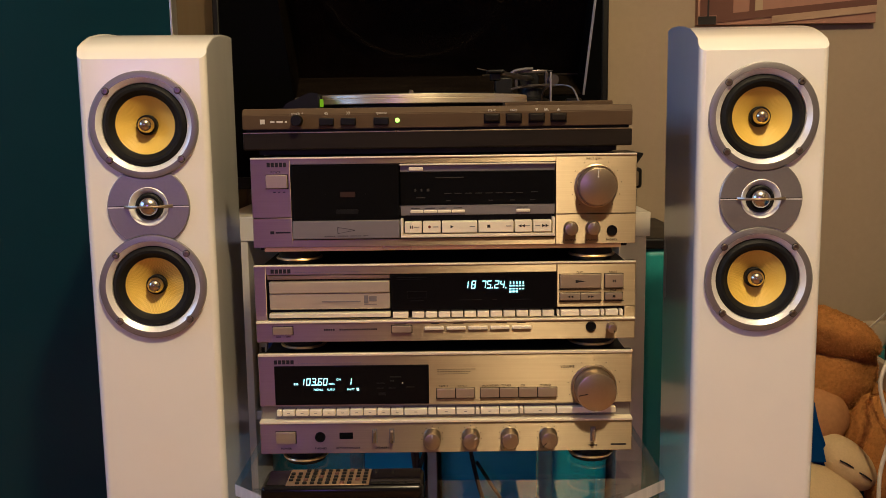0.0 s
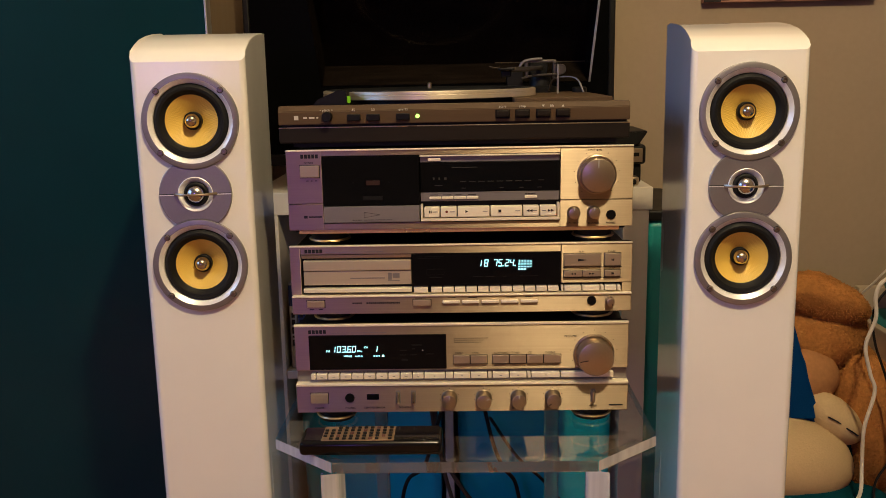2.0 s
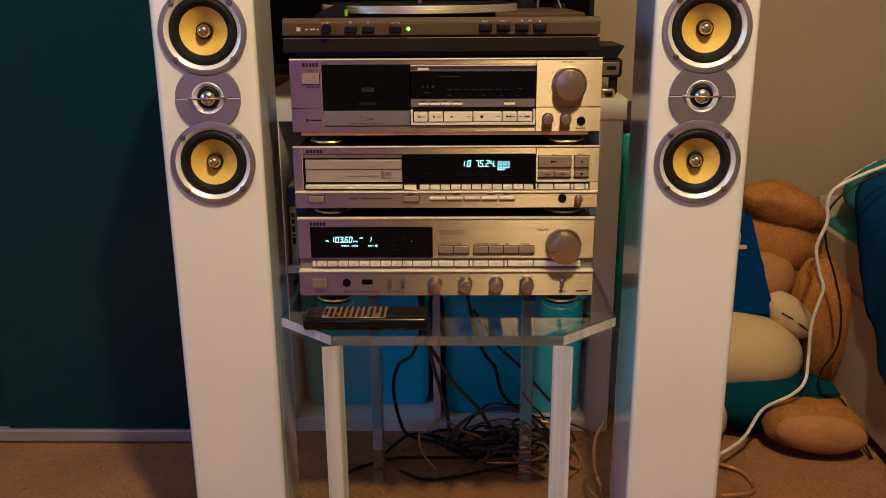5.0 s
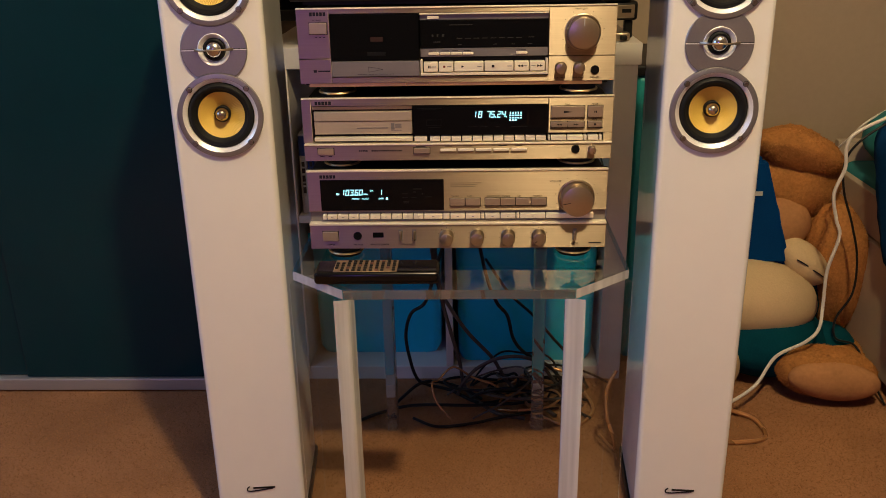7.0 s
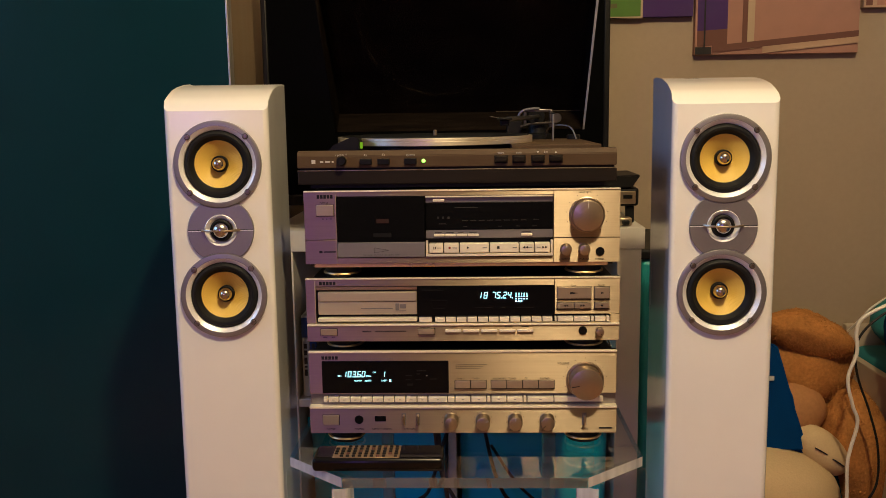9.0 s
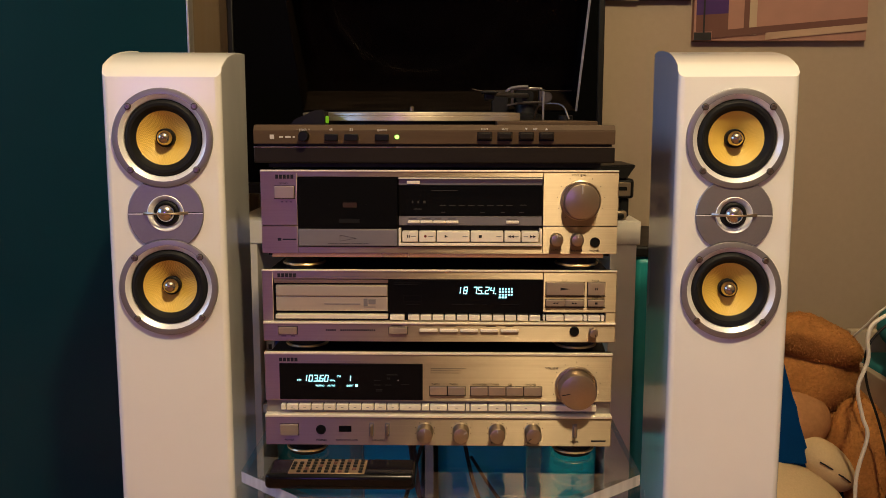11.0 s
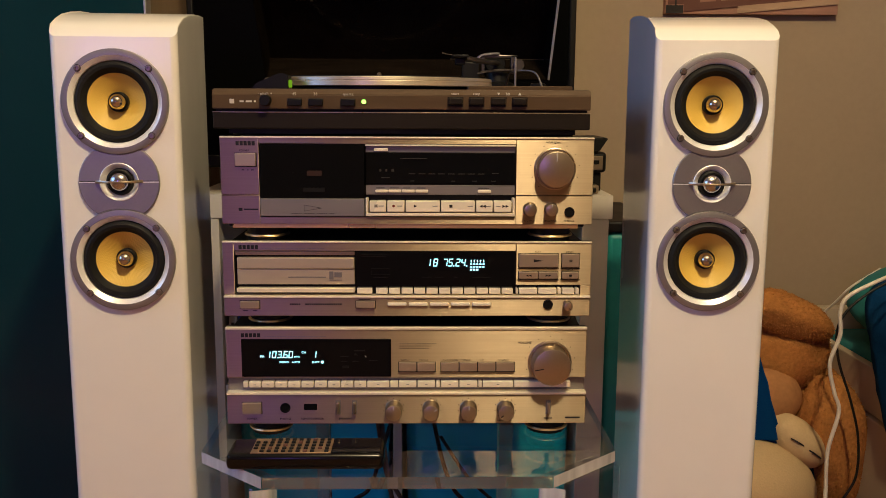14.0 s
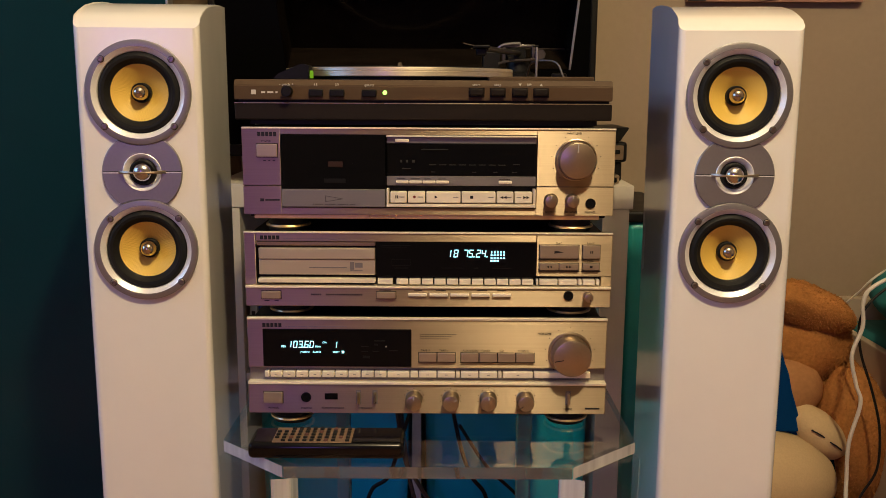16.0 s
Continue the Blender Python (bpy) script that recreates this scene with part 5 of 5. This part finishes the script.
cable([(-0.07, 0.42, 0.44), (-0.05, 0.445, 0.26), (-0.028, 0.44, 0.21), (0.013, 0.44, 0.145), (0.06, 0.44, 0.091), (0.079, 0.445, 0.057), (0.10, 0.46, 0.014), (0.143, 0.406, 0.006), (0.191, 0.339, 0.006)], 0.0040, CABLE_GREY, "dull grey-brown cable hanging behind the stand")
cable([(0.02, 0.42, 0.44), (0.05, 0.44, 0.28), (0.072, 0.44, 0.216), (0.095, 0.44, 0.184), (0.108, 0.44, 0.131), (0.132, 0.44, 0.098), (0.168, 0.44, 0.077), (0.199, 0.44, 0.05), (0.23, 0.42, 0.006), (0.25, 0.38, 0.006)], 0.0037, CABLE, B)
cable([(-0.01, 0.42, 0.008), (0.0, 0.42, 0.034), (0.036, 0.42, 0.075), (0.095, 0.42, 0.099), (0.155, 0.42, 0.088), (0.20, 0.43, 0.03), (0.22, 0.43, 0.006)], 0.0038, CABLE_GREY, "dull grey-brown cable arching over the carpet")
cable([(-0.15, 0.36, 0.006), (-0.13, 0.40, 0.010), (-0.09, 0.43, 0.030), (-0.05, 0.45, 0.022), (0.0, 0.44, 0.012), (0.04, 0.40, 0.010)], 0.0034, CABLE, "black cable lying on the carpet behind the stand")
cable([(-0.10, 0.33, 0.006), (-0.05, 0.30, 0.005), (0.02, 0.31, 0.006), (0.07, 0.32, 0.012), (0.13, 0.34, 0.012), (0.20, 0.37, 0.006)], 0.0030, CABLE, "black cable lying on the carpet behind the stand")


def tangle():
    """The heap of thin dark, brown and copper leads behind the stand, each one a loose loop of its own."""
    rng = random.Random(23)
    kinds = ((CABLE, "thin black lead in the tangle behind the stand"), (CABLE_GREY, "dull brown lead in the tangle behind the stand"), (COPPER, "clear-sheathed copper lead in the tangle behind the stand"))
    for n in range(13):
        cx, cy, r = rng.uniform(0.03, 0.25), rng.uniform(0.37, 0.45), rng.uniform(0.04, 0.085)
        a0, turn, high = rng.uniform(0, 6.28), rng.choice((-1, 1)) * rng.uniform(3.2, 6.4), rng.uniform(0.012, 0.085)
        pts = []
        for k in range(8):
            a = a0 + turn * k / 7
            up = 0.006 + high * math.sin(math.pi * k / 7) * rng.uniform(0.7, 1.1)
            pts.append((cx + 1.25 * r * math.cos(a), min(0.49, cy + 0.65 * r * math.sin(a)), up))
        mat, label = kinds[2 if n % 6 == 5 else n % 2]
        cable(pts, rng.uniform(0.0019, 0.0031), mat, label)


tangle()
cable([(0.10, 0.46, 0.006), (0.15, 0.45, 0.05), (0.21, 0.44, 0.055), (0.25, 0.43, 0.02), (0.27, 0.36, 0.006), (0.22, 0.30, 0.006), (0.16, 0.33, 0.014), (0.12, 0.40, 0.014)], 0.0035, COPPER, "clear-sheathed copper speaker cable in a tangle")
cable([(-0.22, 0.31, 0.006), (-0.17, 0.35, 0.006), (-0.10, 0.37, 0.012), (0.02, 0.36, 0.018), (0.10, 0.37, 0.016), (0.19, 0.39, 0.010), (0.26, 0.33, 0.006)], 0.0035, CABLE, "black cable lying across the carpet")
cable([(0.05, 0.47, 0.30), (0.10, 0.475, 0.22), (0.15, 0.475, 0.17), (0.19, 0.475, 0.12), (0.24, 0.47, 0.06), (0.27, 0.45, 0.006)], 0.0032, CABLE, B)
cable([(0.285, 0.21, 0.181), (0.268, 0.20, 0.148), (0.268, 0.19, 0.10), (0.283, 0.19, 0.05), (0.29, 0.22, 0.006), (0.27, 0.27, 0.006)], 0.0032, COPPER, "clear-sheathed copper speaker cable hanging beside the stand")
cable([(0.50, 0.352, 0.03), (0.553, 0.347, 0.012), (0.588, 0.33, 0.005), (0.596, 0.284, 0.005), (0.582, 0.254, 0.005), (0.525, 0.244, 0.005), (0.43, 0.24, 0.005)], 0.0042, COPPER, "clear-sheathed copper speaker cable looped on the carpet")
cable([(0.86, 0.44, 0.615), (0.804, 0.44, 0.592), (0.753, 0.44, 0.564), (0.741, 0.44, 0.537), (0.744, 0.44, 0.495), (0.730, 0.44, 0.444), (0.742, 0.44, 0.391), (0.753, 0.44, 0.355), (0.739, 0.44, 0.282), (0.741, 0.44, 0.207), (0.729, 0.415, 0.164), (0.700, 0.405, 0.138), (0.652, 0.422, 0.096), (0.605, 0.386, 0.050), (0.539, 0.334, 0.040), (0.50, 0.32, 0.035)], 0.0035, CABLE_WHITE, "white mains cable trailing from the bed across the toys")
cable([(0.88, 0.50, 0.585), (0.835, 0.50, 0.567), (0.788, 0.50, 0.530), (0.768, 0.50, 0.489), (0.775, 0.50, 0.430), (0.802, 0.50, 0.358), (0.823, 0.50, 0.283), (0.825, 0.50, 0.205), (0.798, 0.50, 0.146), (0.80, 0.49, 0.105), (0.845, 0.49, 0.085), (0.868, 0.44, 0.03), (0.872, 0.38, 0.006)], 0.0024, CABLE, "thin black cable hanging from the bed past the teddy bear")
cable([(0.215, 0.20, 0.625), (0.228, 0.15, 0.60), (0.232, 0.12, 0.57), (0.222, 0.12, 0.545), (0.214, 0.18, 0.535)], 0.0014, CABLE, "thin black aerial wire looping beside the receiver")
cable([(0.997, 0.8, 0.544), (0.907, 0.74, 0.517), (0.89, 0.76, 0.484), (0.877, 0.8, 0.442), (0.883, 0.86, 0.397), (0.892, 0.9, 0.351)], 0.0024, CABLE_WHITE, "thin pale cable running along the wall to the bed")

def plugs():
    t = thing("mains_plug", (0.511, 0.325, 0.030), "white plastic mains plug on the lead behind the speaker", "plug")
    part("shell", box(0.498, 0.524, 0.314, 0.336, 0.030, 0.060, 0.005, 3), CABLE_WHITE, t)
    part("collar", lathe([(0.0, 0.522), (0.007, 0.522), (0.0052, 0.540), (0, 0.540)], (0, 0.328, 0.042), "x", 20), CABLE_WHITE, t)
    k = thing("socket_block", (0.51, 0.318, 0.0), "black socket block on the carpet under a white plug", "socket block")
    part("housing", box(0.490, 0.527, 0.296, 0.340, 0.001, 0.0298, 0.005, 3), BLACK, k)
    part("cable_boot", lathe([(0.0, 0.525), (0.006, 0.525), (0.0045, 0.536), (0, 0.536)], (0, 0.318, 0.014), "x", 18), RUBBER, k)


plugs()

# ---- soft toys ----
def ball(bm, centre, radii, turn=(0, 0, 0), index=0, rough=0.0, seg=48, seed=0.0):
    t = bmesh.new()
    bmesh.ops.create_uvsphere(t, u_segments=seg, v_segments=seg // 2, radius=1)
    m = pose(*centre, *turn) @ Matrix.Diagonal((*radii, 1))
    for v in t.verts:
        n = v.co.normalized()
        k = 1 + rough * (0.6 * noise.noise(n * 2.2 + Vector((seed, 0, 0))) + 0.3 * noise.noise(n * 7 + Vector((seed, 3, 0))) + 0.25 * noise.noise(n * 22))
        v.co = m @ (n * k)
    for f in t.faces:
        f.material_index, f.smooth = index, True
    return join(bm, t)


def pile(bm, count, length, seed):
    """Short plush fibres standing on a mesh."""
    rng = random.Random(seed)
    bm.normal_update()
    faces = list(bm.faces)
    total = sum(f.calc_area() for f in faces)
    for f in faces:
        n = f.calc_area() / total * count
        c, nrm, vs = f.calc_center_median(), f.normal.copy(), [v.co.copy() for v in f.verts]
        for k in range(int(n) + (rng.random() < n % 1)):
            p = c.lerp(vs[rng.randrange(len(vs))], rng.random() * 0.9)
            tip = p + (0.8 * nrm + 0.8 * Vector((rng.uniform(-1, 1), rng.uniform(-1, 1), rng.uniform(-1.2, 0.6)))) * length * rng.uniform(0.5, 1.2)
            side = nrm.cross(Vector((rng.uniform(-1, 1), rng.uniform(-1, 1), rng.uniform(-1, 1)))).normalized() * 0.0008
            bm.faces.new([bm.verts.new(q) for q in (p - side, p + side, tip)])


def plush(t, name, shape, material, fur=0, label=""):
    """One stuffed piece: (centre, radii, turn, unevenness, segments, seed), furred if asked."""
    centre, radii, turn, rough, seg, seed = shape
    bm = ball(bmesh.new(), centre, radii, turn, 0, rough, seg, seed)
    if fur:
        pile(bm, fur, 0.0032, seed)
    part(name, bm, material, t, label)


def teddy_bear():
    t = thing("teddy_bear", (0.78, 0.66, 0), "large brown plush teddy bear slumped against the wall", "soft toy")
    plush(t, "head", ((0.735, 0.735, 0.395), (0.125, 0.115, 0.115), (0, 10, 0), 0.10, 64, 1), BEAR, 15000)
    plush(t, "ear", ((0.735, 0.655, 0.472), (0.100, 0.060, 0.042), (-30, 18, 0), 0.10, 48, 2), BEAR, 9000)
    plush(t, "snout", ((0.700, 0.640, 0.315), (0.072, 0.060, 0.062), (0, 0, 0), 0.03, 48, 3), BEAR_PALE, 0, "smooth tan suede snout")
    plush(t, "eye", ((0.660, 0.628, 0.385), (0.012, 0.010, 0.012), (0, 0, 0), 0.0, 24, 3), GLOSS_BLACK, 0, "glossy black eye")
    plush(t, "body", ((0.815, 0.745, 0.185), (0.135, 0.120, 0.185), (0, -6, 0), 0.08, 64, 4), BEAR, 15000)
    plush(t, "arm", ((0.838, 0.640, 0.200), (0.075, 0.070, 0.170), (12, -8, 0), 0.10, 48, 5), BEAR, 12000)
    plush(t, "leg", ((0.812, 0.530, 0.045), (0.070, 0.130, 0.042), (0, 0, -8), 0.08, 48, 6), BEAR, 7000)
    plush(t, "foot", ((0.758, 0.420, 0.062), (0.101, 0.056, 0.055), (0, 3, -4), 0.08, 64, 7), BEAR, 12000)
    plush(t, "sole", ((0.763, 0.384, 0.061), (0.092, 0.030, 0.042), (-4, 5, -4), 0.03, 48, 8), BEAR_PALE, 0, "smooth tan suede sole")


def round_toy():
    t = thing("soft_toy", (0.645, 0.6, 0), "round teal plush toy with a cream belly beside the bear", "soft toy")
    plush(t, "body", ((0.645, 0.640, 0.135), (0.165, 0.130, 0.135), (0, 0, 0), 0.04, 64, 11), TEAL_FELT)
    plush(t, "belly", ((0.626, 0.562, 0.172), (0.152, 0.104, 0.091), (0, 8, 0), 0.02, 64, 12), CREAM_FELT, 0, "cream plush belly")
    plush(t, "lap", ((0.655, 0.556, 0.082), (0.150, 0.124, 0.082), (0, 4, 0), 0.04, 64, 17), TEAL_FELT)
    plush(t, "paw", ((0.745, 0.585, 0.245), (0.068, 0.050, 0.040), (0, 42, 0), 0.03, 48, 13), CREAM_FELT, 0, "cream plush paw")
    for x, z in ((0.738, 0.262), (0.765, 0.243)):
        part("seam_line", tube([(x - 0.022, 0.540, z + 0.004), (x - 0.006, 0.5345, z - 0.004), (x + 0.012, 0.542, z - 0.018)], 0.0016, 6), GREY_INK, t, "dark stitched line")
    plush(t, "arm", ((0.775, 0.640, 0.185), (0.070, 0.050, 0.060), (0, 30, 0), 0.04, 40, 14), TEAL_FELT)
    plush(t, "leg", ((0.795, 0.545, 0.060), (0.075, 0.060, 0.055), (0, 10, 0), 0.04, 40, 15), TEAL_FELT)
    plush(t, "foot", ((0.540, 0.455, 0.060), (0.050, 0.045, 0.058), (0, 0, 0), 0.03, 40, 16), CREAM_FELT, 0, "cream plush foot")


teddy_bear()
round_toy()

def pennant():
    bm = bmesh.new()
    pts = [(0.50, 0.247), (0.712, 0.247), (0.672, 0.370), (0.640, 0.482), (0.50, 0.50)]
    a, b = [bm.verts.new((x, 0.55 + (z - 0.25) * 0.06, z)) for x, z in pts], [bm.verts.new((x, 0.598 + (z - 0.25) * 0.06, z)) for x, z in pts]
    bm.faces.new(a), bm.faces.new(b)
    for k in range(5):
        bm.faces.new((a[k], a[(k + 1) % 5], b[(k + 1) % 5], b[k]))
    bmesh.ops.bevel(bm, geom=list(bm.edges), offset=0.012, segments=3, affect="EDGES")
    t = thing("cushion", (0.6, 0.57, 0.247), "dark blue wedge-shaped cushion resting on the plush toy", "cushion")
    part("cover", bm, NAVY_FELT, t)
    b2 = box(0.612, 0.632, 0.5555, 0.5575, 0.405, 0.414)
    box(0.612, 0.617, 0.5555, 0.5575, 0.414, 0.440, bm=b2)
    part("print", b2, PALE_INK, t, "pale printed shape", smooth=False)


pennant()

# ---- bed ----
def cloth(bm, x0, x1, y0, y1, height, nx=40, ny=60, skirt=0.0):
    grid = [[bm.verts.new((x0 + (x1 - x0) * i / nx, y0 + (y1 - y0) * j / ny, height(i / nx, j / ny))) for i in range(nx + 1)] for j in range(ny + 1)]
    for j in range(ny):
        for i in range(nx):
            bm.faces.new((grid[j][i], grid[j][i + 1], grid[j + 1][i + 1], grid[j + 1][i])).smooth = True
    return bm


def bed():
    t = thing("bed", (1.3, -0.05, 0), "cream laminate low bed with teal bedding along the wall", "bed")
    part("side_rail", box(0.885, 0.910, -1.05, 0.88, 0.03, 0.290, 0.003), CREAM_LAM, t, "cream side rail")
    part("upper_rail", box(0.893, 0.912, -1.05, 0.88, 0.2935, 0.385, 0.003), CREAM_LAM, t, "cream upper rail")
    part("end_board", box(0.912, 1.80, 0.88, 0.905, 0.03, 0.44, 0.003), CREAM_LAM, t)
    part("end_board", box(0.912, 1.80, -1.075, -1.05, 0.03, 0.44, 0.003), CREAM_LAM, t)
    for y in (-1.03, 0.85):
        part("leg", box(0.887, 0.927, y - 0.02, y + 0.02, 0.0, 0.0298, 0.002), CREAM_LAM, t)
    part("mattress", box(0.915, 1.79, -1.04, 0.87, 0.20, 0.40, 0.03, 4), TEAL_CLOTH, t, "mattress in a teal sheet")
    p = thing("pillow", (1.2, 0.72, 0.40), "teal pillow at the end of the bed", "pillow")
    b1 = bmesh.new()
    ball(b1, (1.115, 0.715, 0.480), (0.215, 0.165, 0.088), (6, 0, 5), 0, 0.06, 56, 21)
    part("pillow_case", b1, TEAL_CLOTH, p)
    q = thing("blanket", (1.25, 0.25, 0.40), "rumpled dark blue fleece blanket on the bed", "blanket")
    b2 = bmesh.new()
    cloth(b2, 0.94, 1.70, -0.6, 0.60, lambda u, v: 0.41 + 0.12 * math.sin(math.pi * min(1, max(0, u * 1.02))) ** 0.35 * (0.75 + 0.45 * noise.noise((u * 5, v * 7, 0.3)) + 0.2 * noise.noise((u * 14, v * 18, 2))) * min(1, 8 * min(v, 1 - v) + 0.1))
    part("fleece", b2, BLUE_FLEECE, q)
    # the part that hangs over the bed's rail, its hem running back at a slant
    line = [(1.06, 0.545, 0.63), (0.97, 0.560, 0.63), (0.905, 0.545, 0.62), (0.876, 0.500, 0.60), (0.870, 0.44, 0.553), (0.868, 0.35, 0.503), (0.866, 0.28, 0.440), (0.865, 0.22, 0.36), (0.865, 0.16, 0.27)]
    b3 = bmesh.new()
    rows = []
    for x, z, far in smooth_line(line, 5):
        row = []
        for j in range(61):
            v = j / 60
            y = far + (-0.55 - far) * v
            fold = 0.010 * noise.noise((y * 16, z * 5, 1.7)) + 0.004 * noise.noise((y * 45, z * 12, 4.1))
            row.append(b3.verts.new((x - 0.010 + fold, y, z + fold)))
        rows.append(row)
    for r0, r1 in zip(rows, rows[1:]):
        for j in range(60):
            b3.faces.new((r0[j], r1[j], r1[j + 1], r0[j + 1])).smooth = True
    d = part("hanging_edge", b3, BLUE_FLEECE, q)
    thick = d.modifiers.new("thickness", "SOLIDIFY")
    thick.thickness, thick.offset = 0.007, 0.0


bed()

# ---- carpet pile near the stand, too fine to count ----
def carpet_pile():
    rng = np.random.default_rng(7)
    n = 140000
    x, y = rng.uniform(-1.05, 1.15, n), rng.uniform(-0.30, 0.62, n)
    a, h, w = rng.uniform(0, 6.283, n), rng.uniform(0.0014, 0.0036, n), rng.uniform(0.0008, 0.0016, n)
    lx, ly = rng.normal(0, 0.0028, n), rng.normal(0, 0.0028, n)
    v = np.zeros((n, 3, 3))
    v[:, 0], v[:, 1] = np.stack([x - w * np.cos(a), y - w * np.sin(a), 0 * x], 1), np.stack([x + w * np.cos(a), y + w * np.sin(a), 0 * x], 1)
    v[:, 2] = np.stack([x + lx, y + ly, h], 1)
    me = bpy.data.meshes.new("carpet_pile")
    me.from_pydata(v.reshape(-1, 3).tolist(), [], np.arange(3 * n).reshape(-1, 3).tolist())
    me.materials.append(PILE)
    tagged(new("carpet_pile", me), "short speckled beige-brown carpet pile", "carpet", kind="stuff")


PILE = shader("carpet_tuft", (0.33, 0.19, 0.11), 0.95, set={"Specular IOR Level": 0.05})
geo, ramp = PILE.node_tree.nodes.new("ShaderNodeNewGeometry"), PILE.node_tree.nodes.new("ShaderNodeMix")
ramp.data_type = "RGBA"
ramp.inputs["A"].default_value, ramp.inputs["B"].default_value = (0.24, 0.112, 0.049, 1), (0.41, 0.196, 0.088, 1)
PILE.node_tree.links.new(geo.outputs["Random Per Island"], ramp.inputs["Factor"])
PILE.node_tree.links.new(ramp.outputs["Result"], PILE.node_tree.nodes["Principled BSDF"].inputs["Base Color"])
carpet_pile()
